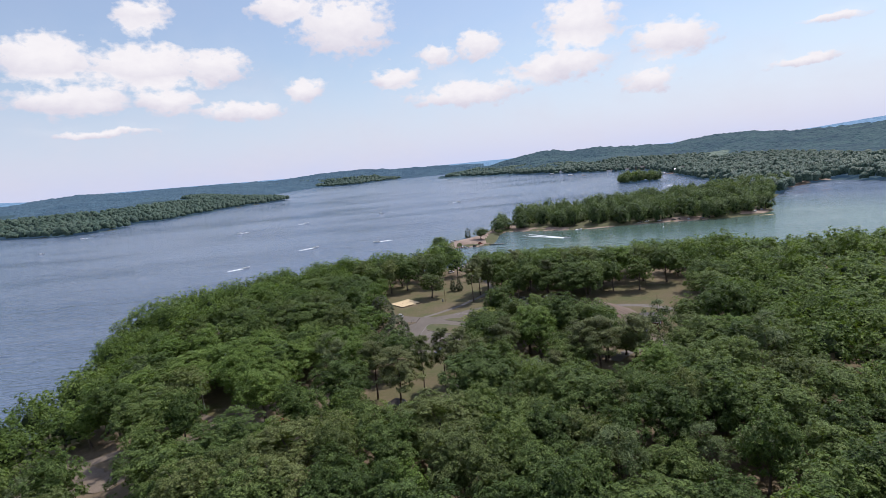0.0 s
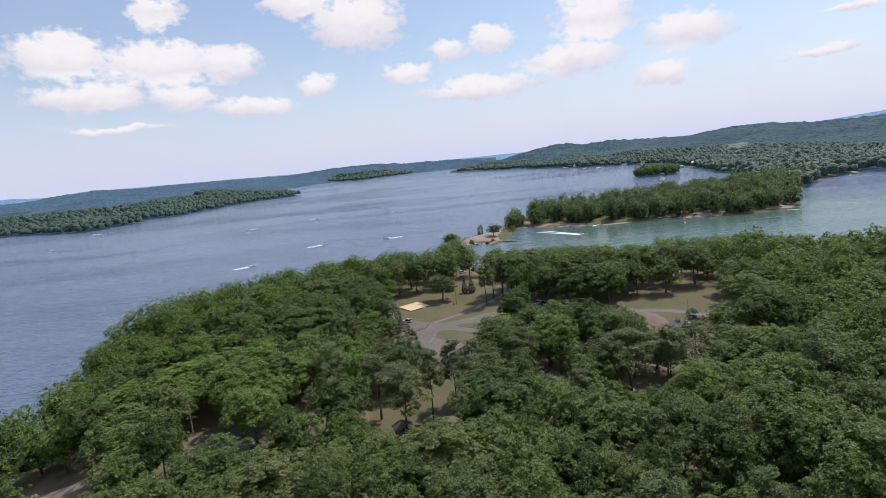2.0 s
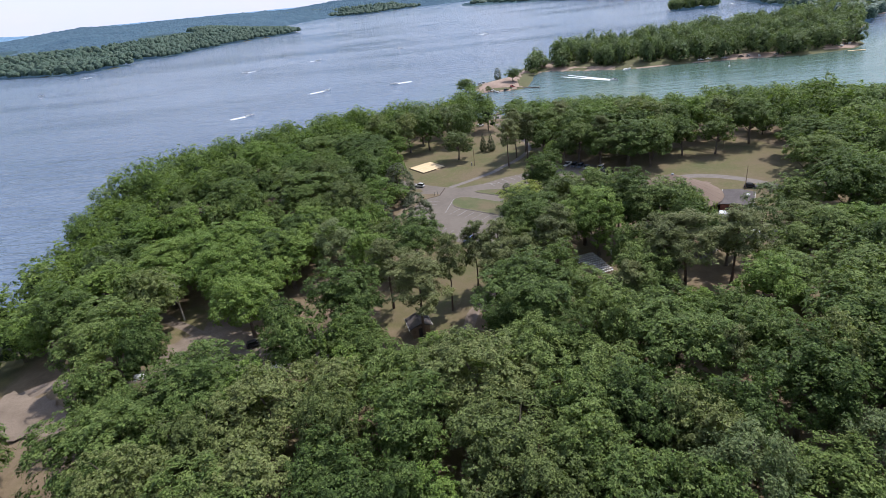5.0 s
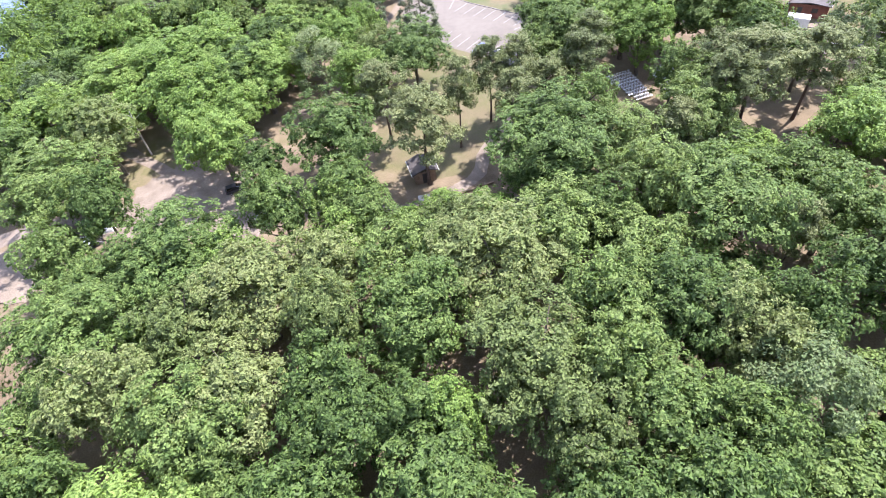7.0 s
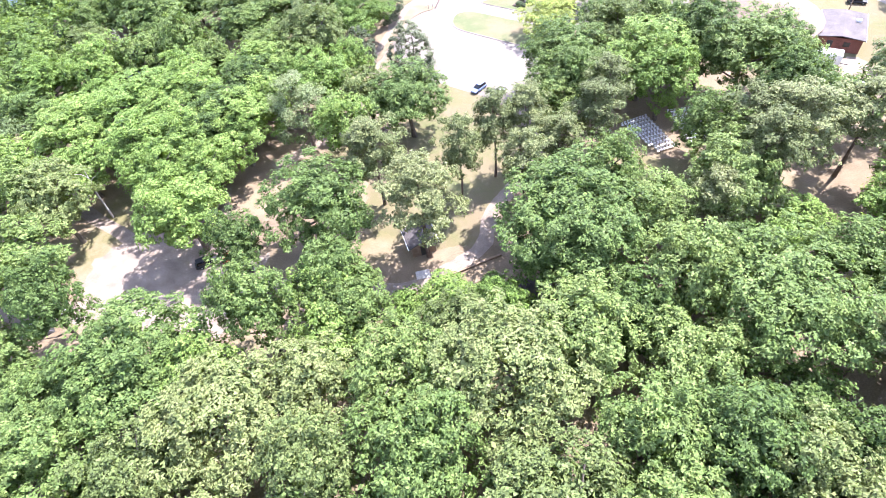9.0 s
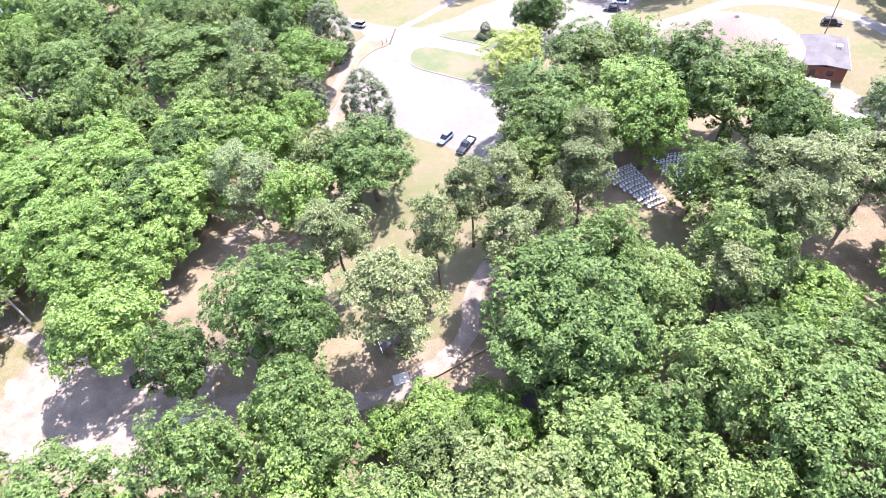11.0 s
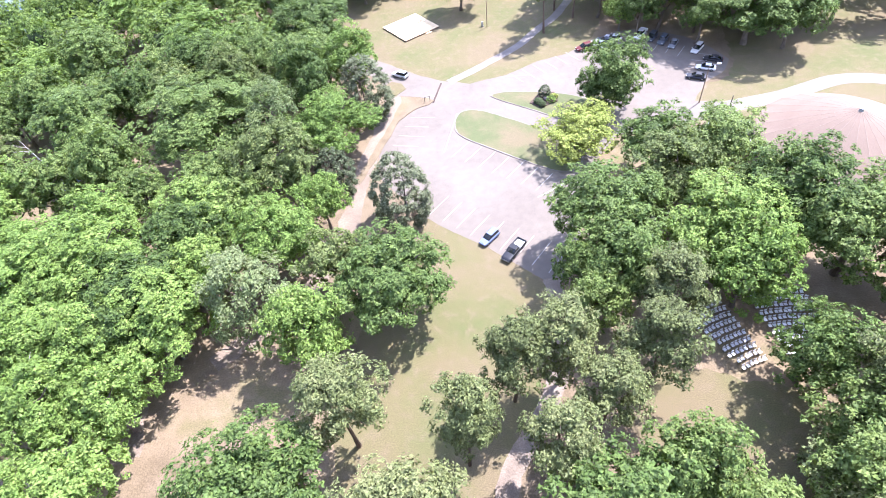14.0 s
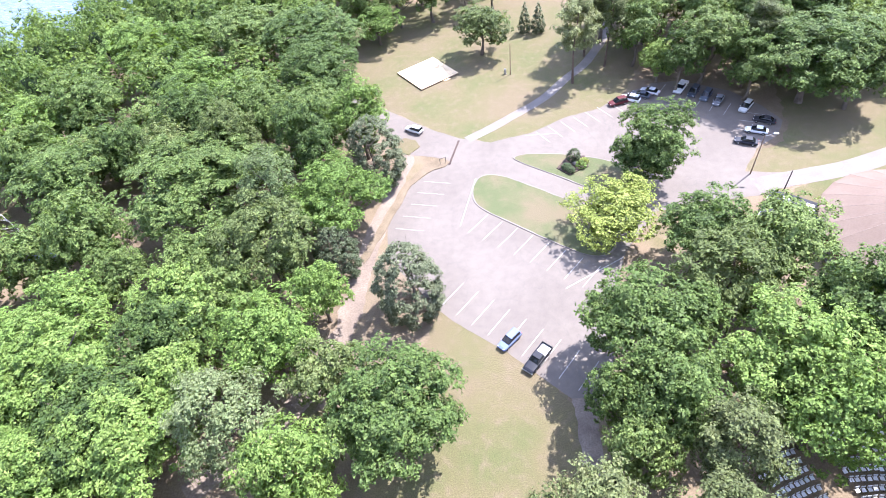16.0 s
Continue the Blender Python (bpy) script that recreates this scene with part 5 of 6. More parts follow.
def hut(name, m, sx, sy, wall_h, rise, wall_m, roof_m, label, eave=0.45, openings=()):
    """A small building with a low gabled roof; openings as (side, along, width, height, sill)."""
    ob = thing(name, m, label, "building")
    walls = ((sx, 0.22, (0, -sy / 2 + 0.11)), (sx, 0.22, (0, sy / 2 - 0.11)), (0.22, sy - 0.44, (-sx / 2 + 0.11, 0)), (0.22, sy - 0.44, (sx / 2 - 0.11, 0)))
    for w, d, (x, y) in walls:
        part("wall", box(w, d, wall_h, (x, y, 0)), wall_m, ob)
    for side in (-1, 1):
        bm = bmesh.new()
        w = sx / 2 + eave
        q = [bm.verts.new(p) for p in ((0, -sy / 2 - eave, wall_h + rise), (side * w, -sy / 2 - eave, wall_h - 0.02), (side * w, sy / 2 + eave, wall_h - 0.02), (0, sy / 2 + eave, wall_h + rise))]
        f = bm.faces.new(q)
        ex = bmesh.ops.extrude_face_region(bm, geom=[f])
        bmesh.ops.translate(bm, verts=[g for g in ex["geom"] if isinstance(g, bmesh.types.BMVert)], vec=(0, 0, 0.16))
        bmesh.ops.recalc_face_normals(bm, faces=bm.faces)
        part("roof", bm, roof_m, ob)
        part("fascia", box(0.06, sy + 2 * eave, 0.2, (side * (w + 0.035), 0, wall_h - 0.06)), WHITE, ob, "pale fascia board")
    for side, along, w, h, sill in openings:
        y = side * (sy / 2 + 0.012)
        part("door" if sill == 0 else "window", box(w, 0.05, h, (along, y, sill), 0.008), METAL_DARK if sill == 0 else GLASS_DARK, ob)
    return ob


brick_hut = hut("brick_hut", pose(62.2, 182.4, 0, 0, 0, -26), 7.2, 10.6, 2.7, 0.45, BRICK, SHINGLE_GREY, "red-brown brick hut with a grey shingled roof beside the pavilion",
                0.4, ((-1, -1.6, 0.95, 2.05, 0), (-1, 1.2, 1.1, 0.9, 1.1)))
part("roof_unit", box(0.9, 0.9, 0.55, (2.4, 1.6, 2.95), 0.06), WHITE, brick_hut, "white roof vent unit")
ROOF_FELT = surface("dark_roof_felt", (0.030, 0.030, 0.034), (0.052, 0.052, 0.058), 0.6, 9, 0.9)
annex = hut("flat_annex", pose(31.4, 193.4, 0, 0, 0, -33), 6.4, 6.4, 2.7, 0.12, BRICK, ROOF_FELT, "low annex with a dark flat roof and white roof units", 0.3)
for x, y in ((-1.2, 1.9), (-0.9, 0.7), (1.9, 1.9), (2.2, 0.8)):
    part("roof_unit", box(1.1, 0.7, 0.45, (x, y, 2.92), 0.05), WHITE, annex, "white roof vent unit")
hut("picnic_shelter", pose(-18.4, 131.4, 0, 0, 0, 20), 3.6, 3.4, 2.3, 0.9, TIMBER, SHINGLE_GREY, "small brown timber shelter under the pines", 0.5, ((-1, 0, 1.0, 2.0, 0),))
hut("utility_shed", pose(-3.6, 119.6, 0, 0, 0, 8), 2.8, 4.2, 2.4, 0.5, TIMBER, SHINGLE_GREY, "small dark timber shed beneath the trees", 0.3)

trailer = thing("food_trailer", pose(56.4, 173.6, 0, 0, 0, -28), "white box trailer parked beside the brick hut", "trailer")
part("body", box(4.2, 2.3, 2.0, (0, 0, 0.55), 0.12), WHITE, trailer)
part("roof", box(3.9, 2.0, 0.08, (0, 0, 2.55), 0.03), CHAIR_WHITE, trailer)
for x in (-0.5, 0.5):
    for y in (-1.08, 1.08):
        part("wheel", rod((x, y - 0.1, 0.33), (x, y + 0.1, 0.33), 0.33, 0.33, 14), RUBBER, trailer)
part("tow_bar", box(1.4, 0.12, 0.12, (2.7, 0, 0.42)), METAL_DARK, trailer)


# ---- platform on the lawn ----
def platform():
    ax, ay, bx, by, cx, cy = -33.0, 244.1, -27.2, 236.1, -19.6, 242.3
    turn = math.degrees(math.atan2(cy - by, cx - bx))
    w, d = math.hypot(cx - bx, cy - by), math.hypot(bx - ax, by - ay)
    ob = thing("platform", pose((ax + cx) / 2, (ay + cy) / 2, 0, 0, 0, turn), "square raised platform of pale yellow boards on the lawn", "platform")
    boards = 8
    me = None
    for i in range(boards):
        x = (i + 0.5) * w / boards - w / 2
        if me is None:
            first = part("plank", box(w / boards - 0.03, d, 0.06, (0, 0, 0.34), 0.008), SAND, ob)
            first.location = (x, 0, 0)
            me = first.data
        else:
            shared("plank", me, ob, Matrix.Translation((x, 0, 0)))
    for sx, sy, x, y in ((w, 0.08, 0, -d / 2 + 0.04), (w, 0.08, 0, d / 2 - 0.04), (0.08, d - 0.16, -w / 2 + 0.04, 0), (0.08, d - 0.16, w / 2 - 0.04, 0)):
        part("skirt", box(sx, sy, 0.34, (x, y, 0)), TIMBER, ob, "dark timber skirt")
    part("step", box(1.6, 0.5, 0.18, (1.6, -d / 2 - 0.26, 0), 0.01), SAND, ob)


platform()


# ---- poles ----
def pole(x, y, h, label, lamp=None, lean=0.0, material=None):
    ob = thing("lamp_post" if lamp else "utility_pole", pose(x, y, 0, lean, 0, 0), label, "pole")
    part("shaft", rod((0, 0, -0.2), (0, 0, h), 0.11, 0.07, 8), material or TIMBER, ob)
    if lamp:
        part("arm", rod((0, 0, h - 0.15), (lamp, 0, h + 0.25), 0.04, 0.035, 6), METAL_GREY, ob)
        part("lamp_head", box(0.75, 0.34, 0.18, (lamp + 0.3, 0, h + 0.2), 0.04), METAL_GREY, ob, "pale lamp head")
    return ob


pole(-8.1, 241.0, 7.0, "weathered timber pole on the lawn")
base = thing("electric_box", pose(-9.2, 241.4, 0), "small grey meter box on the lawn", "meter box")
part("cabinet", box(0.5, 0.35, 1.1, (0, 0, 0.1), 0.02), METAL_GREY, base)
part("plinth", box(0.6, 0.45, 0.12), CONCRETE, base)
pole(30.2, 205.4, 7.5, "tall lamp post at the corner of the lot", 1.2)
pole(33.7, 200.8, 4.2, "short dark pole beside the annex", None, 0, METAL_DARK)
pole(68.6, 192.6, 8.0, "weathered utility pole beside the hut")
pole(79.5, 236.0, 8.5, "timber utility pole on the lawn")

gate = thing("gate_frame", pose(-20.6, 211.0, 0.12, 0, 0, 25), "small dark metal gate frame on the verge", "gate")
for x in (-0.55, 0.55):
    part("post", rod((x, 0, 0), (x, 0, 1.2), 0.05, 0.05, 6), METAL_DARK, gate)
part("rail", rod((-0.55, 0, 1.15), (0.55, 0, 1.15), 0.04, 0.04, 6), METAL_DARK, gate)


# ---- shrubs in the bed ----
def shrub(x, y, z, w, h, leaf_mat, label, seed):
    ob = thing("shrub", pose(x, y, z) @ Matrix.Diagonal((w / 6, w / 6, h / 15, 1)), label, "shrub")
    shared("foliage", crown_mesh("foliage", seed, "cedar", 700, 0.8, leaf_mat), ob)
    part("stem", rod((0, 0, 0), (0, 0, 4), 0.4, 0.2, 6), BARK, ob)


shrub(2.4, 210.4, 0.25, 1.3, 2.2, CEDAR, "dark rounded evergreen shrub in the bed", 61)
shrub(1.0, 208.2, 0.25, 0.9, 0.9, HEART, "dark low clipped shrub in the bed", 62)
shrub(1.7, 207.3, 0.25, 0.8, 0.8, HEART, "dark low clipped shrub in the bed", 63)
shrub(3.5, 208.6, 0.25, 1.0, 0.9, LIME, "bright yellow-green low shrub in the bed", 64)
shrub(4.1, 209.6, 0.25, 0.9, 0.8, YELLOW, "yellow low shrub in the bed", 65)
boulder = thing("boulder", pose(2.6, 209.2, 0.25), "pale boulder in the shrub bed", "rock")
bm = bmesh.new()
bmesh.ops.create_icosphere(bm, subdivisions=2, radius=0.5)
for v in bm.verts:
    v.co *= 1 + 0.25 * noise.noise(v.co * 2.0)
    v.co.z = v.co.z * 0.7 + 0.25
part("stone", bm, CONCRETE, boulder)


# ---- vehicles ----
PAINTS = {}


def car_paint(c):
    if c not in PAINTS:
        PAINTS[c] = gloss(paint("car_paint", c, 0.55, 0.0, 0.08), 0.3)
    return PAINTS[c]


def loft(sections, bm=None):
    """A skin over cross-sections: (x, half width, bottom, top, half width at the top)."""
    bm = bm or bmesh.new()
    rows = []
    for x, w, z0, z1, wt_ in sections:
        up = z1 - z0
        half = ((w * 0.93, z0), (w, z0 + up * 0.3), (w * 0.99, z0 + up * 0.62), (w * 0.45 + wt_ * 0.53, z0 + up * 0.9), (wt_ * 0.8, z1), (wt_ * 0.3, z1 + up * 0.03))
        rows.append([bm.verts.new((x, -y, z)) for y, z in half] + [bm.verts.new((x, y, z)) for y, z in half[::-1]])
    for p, q in zip(rows, rows[1:]):
        for i in range(12):
            bm.faces.new((p[i], p[(i + 1) % 12], q[(i + 1) % 12], q[i]))
    bm.faces.new(rows[0][::-1])
    bm.faces.new(rows[-1])
    bmesh.ops.recalc_face_normals(bm, faces=bm.faces)
    return bm


def vehicle(style, x, y, turn, colour, label, z=0.03, size=0.81):
    """A car along its own +x (the front), standing on the ground."""
    ob = thing({"pickup": "pickup_truck", "suv": "suv", "sedan": "car"}[style], pose(x, y, z, 0, 0, turn) @ Matrix.Diagonal((size, size, size, 1)), label, "car")
    pm = car_paint(colour)
    if style == "pickup":
        L, W = 5.8, 0.98
        part("body", loft([(-2.9, W * 0.95, 0.5, 0.72, W * 0.92), (-2.8, W, 0.45, 0.74, W * 0.95), (-0.75, W, 0.42, 0.74, W * 0.95), (-0.7, W, 0.42, 1.12, W * 0.93), (0.95, W, 0.42, 1.12, W * 0.92),
                           (1.1, W, 0.42, 1.08, W * 0.86), (2.5, W * 0.98, 0.42, 0.98, W * 0.80), (2.86, W * 0.88, 0.48, 0.84, W * 0.72)]), pm, ob, smooth=False)
        for s in (-1, 1):
            part("bed_side", box(2.08, 0.1, 0.42, (-1.8, s * (W - 0.07), 0.72), 0.02), pm, ob)
        part("tailgate", box(0.09, 1.84, 0.4, (-2.83, 0, 0.72), 0.02), pm, ob)
        part("bed_liner", box(1.98, 1.62, 0.02, (-1.78, 0, 0.745)), WHITE, ob, "pale bed floor")
        part("cabin_glass", loft([(-0.72, W * 0.86, 1.1, 1.12, W * 0.84), (-0.5, W * 0.88, 1.1, 1.68, W * 0.74), (0.55, W * 0.88, 1.1, 1.70, W * 0.74), (1.25, W * 0.86, 1.06, 1.09, W * 0.82)]), GLASS_DARK, ob, "dark windows")
        part("roof", box(1.15, 1.36, 0.06, (0.02, 0, 1.68), 0.025), pm, ob)
        wheels, hl, tl = (-1.85, 1.85), 2.8, -2.9
        part("running_board", box(1.7, 0.2, 0.06, (0.1, W, 0.4), 0.02), METAL_DARK, ob)
        part("bumper", box(0.18, 1.8, 0.25, (2.86, 0, 0.45), 0.04), METAL_GREY, ob, "metal bumper")
    else:
        tall = 1.72 if style == "suv" else 1.45
        L, W = (4.7, 0.92) if style == "suv" else (4.6, 0.89)
        deck = 0.98 if style == "suv" else 0.88
        part("body", loft([(-2.3, W * 0.86, 0.42, deck * 0.92, W * 0.74), (-2.15, W * 0.97, 0.36, deck, W * 0.86), (-1.3, W, 0.34, deck, W * 0.90), (0.7, W, 0.34, deck, W * 0.90), (1.0, W, 0.34, deck * 0.97, W * 0.86),
                           (1.95, W * 0.97, 0.34, deck * 0.86, W * 0.78), (2.3, W * 0.8, 0.40, deck * 0.70, W * 0.62)]), pm, ob)
        back = -2.1 if style == "suv" else -1.75
        part("cabin_glass", loft([(back, W * 0.85, deck - 0.04, deck + 0.02, W * 0.8), (back + (0.25 if style == "suv" else 0.7), W * 0.87, deck - 0.04, tall - 0.05, W * 0.72),
                                  (0.15, W * 0.87, deck - 0.04, tall - 0.03, W * 0.72), (1.1, W * 0.85, deck - 0.05, deck - 0.02, W * 0.8)]), GLASS_DARK, ob, "dark windows")
        r0 = back + (0.2 if style == "suv" else 0.65)
        part("roof", box(0.2 - r0, W * 1.44, 0.06, ((0.2 + r0) / 2, 0, tall - 0.055), 0.025), pm, ob)
        if style == "suv":
            for s in (-1, 1):
                part("roof_rail", box(1.7, 0.04, 0.05, (-0.85, s * W * 0.62, tall), 0.01), METAL_DARK, ob)
        wheels, hl, tl = (-1.38, 1.38), 2.16, -2.28
        part("bumper", box(0.12, 1.4, 0.16, (-2.3, 0, 0.42), 0.03), METAL_DARK, ob)
    r = 0.39 if style == "pickup" else 0.33
    for wx in wheels:
        for s in (-1, 1):
            wheel = part("wheel", rod((wx, s * (W - 0.2), r), (wx, s * (W + 0.01), r), r, r, 18), RUBBER, ob)
            part("rim", rod((wx, s * (W - 0.02), r), (wx, s * (W + 0.02), r), r * 0.62, r * 0.5, 12), METAL_GREY, wheel)
    for s in (-1, 1):
        part("headlight", box(0.12, 0.3, 0.12, (hl, s * W * 0.62, 0.66), 0.02), LAMP_CLEAR, ob)
        part("tail_light", box(0.08, 0.22, 0.16, (tl, s * W * 0.74, 0.72), 0.02), LAMP_RED, ob)
        part("mirror", box(0.14, 0.2, 0.13, (0.95, s * (W + 0.06), 1.0), 0.03), pm, ob)
    return ob


STALL_WAY = math.degrees(math.atan2(-3.3, -2.3))
vehicle("pickup", -5.7, 170.1, -125.5, (0.012, 0.014, 0.022), "near-black crew-cab pickup with a pale open bed, parked", size=0.81)
vehicle("suv", -9.2, 172.9, -130.5, (0.15, 0.195, 0.36), "pale blue hatchback parked in a stall", size=0.78)
for style, x, y, turn, colour, label in (
        ("suv", 12.4, 227.6, 200, (0.085, 0.012, 0.016), "dark red car parked under the trees"),
        ("suv", 14.9, 228.6, 152, (0.70, 0.70, 0.70), "white suv parked under the trees"),
        ("sedan", 17.1, 229.9, 150, (0.10, 0.11, 0.13), "dark grey car parked under the trees"),
        ("sedan", 19.0, 230.9, 148, (0.55, 0.56, 0.58), "silver car parked under the trees"),
        ("pickup", 24.9, 231.6, -122, (0.66, 0.66, 0.66), "white pickup parked facing the lot"),
        ("suv", 26.9, 229.9, -122, (0.06, 0.07, 0.09), "dark suv parked facing the lot"),
        ("suv", 28.8, 228.3, -122, (0.10, 0.12, 0.15), "dark blue suv parked facing the lot"),
        ("sedan", 30.6, 226.6, -120, (0.22, 0.23, 0.25), "grey car parked facing the lot"),
        ("suv", 34.7, 223.9, -128, (0.60, 0.60, 0.58), "pale silver suv parked at the lot's edge"),
        ("sedan", 36.6, 219.6, 155, (0.03, 0.03, 0.035), "black car parked in tree shade"),
        ("sedan", 34.4, 216.6, 160, (0.68, 0.70, 0.72), "white car parked half in tree shade"),
        ("sedan", 31.8, 213.6, 160, (0.03, 0.035, 0.05), "black car parked in the sun"),
        ("suv", 71.9, 196.2, -24, (0.03, 0.03, 0.035), "black suv parked beside the brick hut"),
        ("sedan", 59.2, 164.9, 20, (0.68, 0.70, 0.72), "white car parked on the dirt drive"),
        ("suv", -27.0, 221.4, 150, (0.66, 0.66, 0.64), "white car on the lane into the lot"),
        ("suv", -47.6, 130.8, 40, (0.26, 0.02, 0.02), "red suv parked among the trees"),
        ("suv", -51.4, 129.8, 30, (0.03, 0.03, 0.035), "black car parked among the trees")):
    vehicle(style, x, y, turn, colour, label)


# ---- chairs set out in curved rows ----
def folding_chair():
    ob = thing("folding_chair", pose(0, 0, 0), "white folding chair in a curved row on bare ground", "chair", "chairs in curved rows")
    part("seat", box(0.43, 0.42, 0.04, (0, 0, 0.43), 0.012), CHAIR_WHITE, ob)
    bm = box(0.43, 0.035, 0.26, (0, 0, 0), 0.012)
    bmesh.ops.transform(bm, matrix=pose(0, 0.23, 0.58, -10, 0, 0), verts=bm.verts)
    part("backrest", bm, CHAIR_WHITE, ob)
    for x in (-0.21, 0.21):
        part("leg", rod((x, -0.2, 0.0), (x, 0.25, 0.84), 0.014, 0.014, 5), METAL_DARK, ob)
        part("leg", rod((x, 0.22, 0.0), (x, -0.16, 0.44), 0.014, 0.014, 5), METAL_DARK, ob)
    return ob


model_chair = folding_chair()
chair_rng = random.Random(12)
placed = 0
for lo_a, hi_a in ((-30.2, -17.9), (-10.4, 6.0)):
    for row in range(10):
        R = 18.3 + 0.98 * row
        count = int(R * radians(hi_a - lo_a) / 0.60)
        for i in range(count):
            if chair_rng.random() < 0.02:
                continue
            a = radians(hi_a - (i + 0.5) * 0.60 / R * 57.2958) if lo_a < -20 else radians(lo_a + (i + 0.5) * 0.60 / R * 57.2958)
            m = pose(29.0 + R * math.sin(a) + chair_rng.gauss(0, 0.03), 134.0 + R * math.cos(a) + chair_rng.gauss(0, 0.03), 0.02, 0, 0, -math.degrees(a) + chair_rng.gauss(0, 4))
            if placed == 0:
                model_chair.matrix_basis = m
            else:
                copy_thing(model_chair, m)
            placed += 1


# ---- the lake's boats, dock and beaches ----
def boat(x, y, turn, label, wake=0.0, size=1.0):
    ob = thing("motor_boat", pose(x, y, LAKE - 0.05, 0, 0, turn) @ Matrix.Diagonal((size, size, size, 1)), label, "boat")
    part("hull", loft([(-3.2, 0.95, -0.1, 0.75, 1.1), (-1.5, 1.0, -0.15, 0.78, 1.15), (1.2, 0.8, -0.1, 0.9, 1.05), (2.6, 0.35, 0.1, 1.0, 0.55), (3.3, 0.05, 0.5, 1.05, 0.1)]), HULL, ob)
    part("windscreen", loft([(0.1, 0.8, 0.85, 1.4, 0.7), (0.75, 0.75, 0.85, 0.9, 0.7)]), GLASS_DARK, ob)
    part("outboard", box(0.4, 0.4, 0.9, (-3.3, 0, 0.2), 0.06), METAL_DARK, ob)
    part("seat_box", box(1.0, 1.2, 0.4, (-1.4, 0, 0.7), 0.08), WHITE, ob)
    if wake:
        vs, fs, k = [], [], 30
        for side in (-1, 1):
            for i in range(k + 1):
                t = i / k
                mid_y = side * (0.5 + 0.07 * wake * t) + 0.3 * noise.noise((i * 0.2, x, 3 + side))
                w = (2.0 + 0.9 * noise.noise((i * 0.7, x, y + side))) * (1 - 0.75 * t) + 0.12
                vs += [(-2.6 - wake * t, mid_y + w, 0.07 - 0.004 * side), (-2.6 - wake * t, mid_y - w, 0.07 - 0.004 * side)]
                if i:
                    n_ = len(vs)
                    fs.append((n_ - 4, n_ - 2, n_ - 1, n_ - 3))
        ob_w = new("wake", mesh_of("wake", vs, fs, FOAM))
        ob_w.parent = ob
        tagged(ob_w, "white foaming wake in two trailing lines")
    return ob


for x, y, turn, label, wake in ((-566, 729, 0, "dark fishing boat at rest", 0), (-658, 945, 195, "white motor boat with a short wake", 11), (-304, 756, 200, "white motor boat with a short wake", 10),
                                (-226, 821, 30, "white motor boat with a short wake", 10), (-174, 437, 40, "white motor boat with a foaming wake", 12), (-139, 526, 40, "white motor boat with a foaming wake", 14),
                                (-79, 525, 200, "white motor boat with a foaming wake", 13), (-119, 874, 10, "dark fishing boat at rest", 0), (6, 975, 30, "white motor boat with a short wake", 12),
                                (87, 438, -54, "white motor boat with a long wake across the bay", 46), (105, 479, 15, "dark boat moored off the point", 0)):
    boat(x, y, turn, label, wake)

dock = thing("dock", pose(24.5, 442, LAKE, 0, 0, -21), "narrow floating pontoon dock off the sandy tip", "dock")
for i in range(8):
    part("plank", box(1.5, 1.5, 0.08, (i * 1.55 + 0.7, 0, 0.42)), CONCRETE, dock)
part("pontoon", box(12.0, 1.2, 0.36, (6.1, 0, 0.04), 0.05), METAL_DARK, dock, "dark float")
for i in range(4):
    part("post", rod((i * 3.8 + 0.4, 0.85, -2), (i * 3.8 + 0.4, 0.85, 1.3), 0.09, 0.09, 6), TIMBER, dock)
pier = thing("dock", pose(1.5, 357.5, LAKE, 0, 0, 52), "timber boat dock by the path's end", "dock")
for i in range(11):
    part("plank", box(1.45, 1.8, 0.06, (i * 1.5 + 1, 0, 0.6)), TIMBER, pier)
for i in range(4):
    for q in (-0.8, 0.8):
        part("post", rod((i * 4.6 + 1.6, q, -2), (i * 4.6 + 1.6, q, 1.3), 0.09, 0.09, 6), TIMBER, pier)


def pontoon_boat(x, y, turn):
    ob = thing("pontoon_boat", pose(x, y, LAKE, 0, 0, turn), "white pontoon boat with a dark canopy, moored", "boat")
    for q in (-0.9, 0.9):
        part("float", rod((-3.6, q, 0.25), (3.4, q, 0.25), 0.34, 0.34, 10), METAL_GREY, ob)
    part("deck", box(7.2, 2.6, 0.1, (0, 0, 0.6), 0.02), HULL, ob)
    for q in (-1.25, 1.25):
        part("side_rail", box(6.4, 0.06, 0.75, (0, q, 0.7), 0.02), HULL, ob)
    part("canopy", box(3.4, 2.5, 0.1, (-1.4, 0, 2.5), 0.04), METAL_DARK, ob, "dark fabric canopy")
    for px_ in (-2.9, 0.1):
        for q in (-1.15, 1.15):
            part("pole", rod((px_, q, 0.7), (px_, q, 2.5), 0.03, 0.03, 5), METAL_GREY, ob)
    part("bench", box(1.2, 2.2, 0.45, (2.2, 0, 0.7), 0.08), WHITE, ob)


pontoon_boat(9.6, 372.2, 24)
pontoon_boat(7.6, 366.8, 24)
pontoon_boat(-2.0, 366.0, 30)


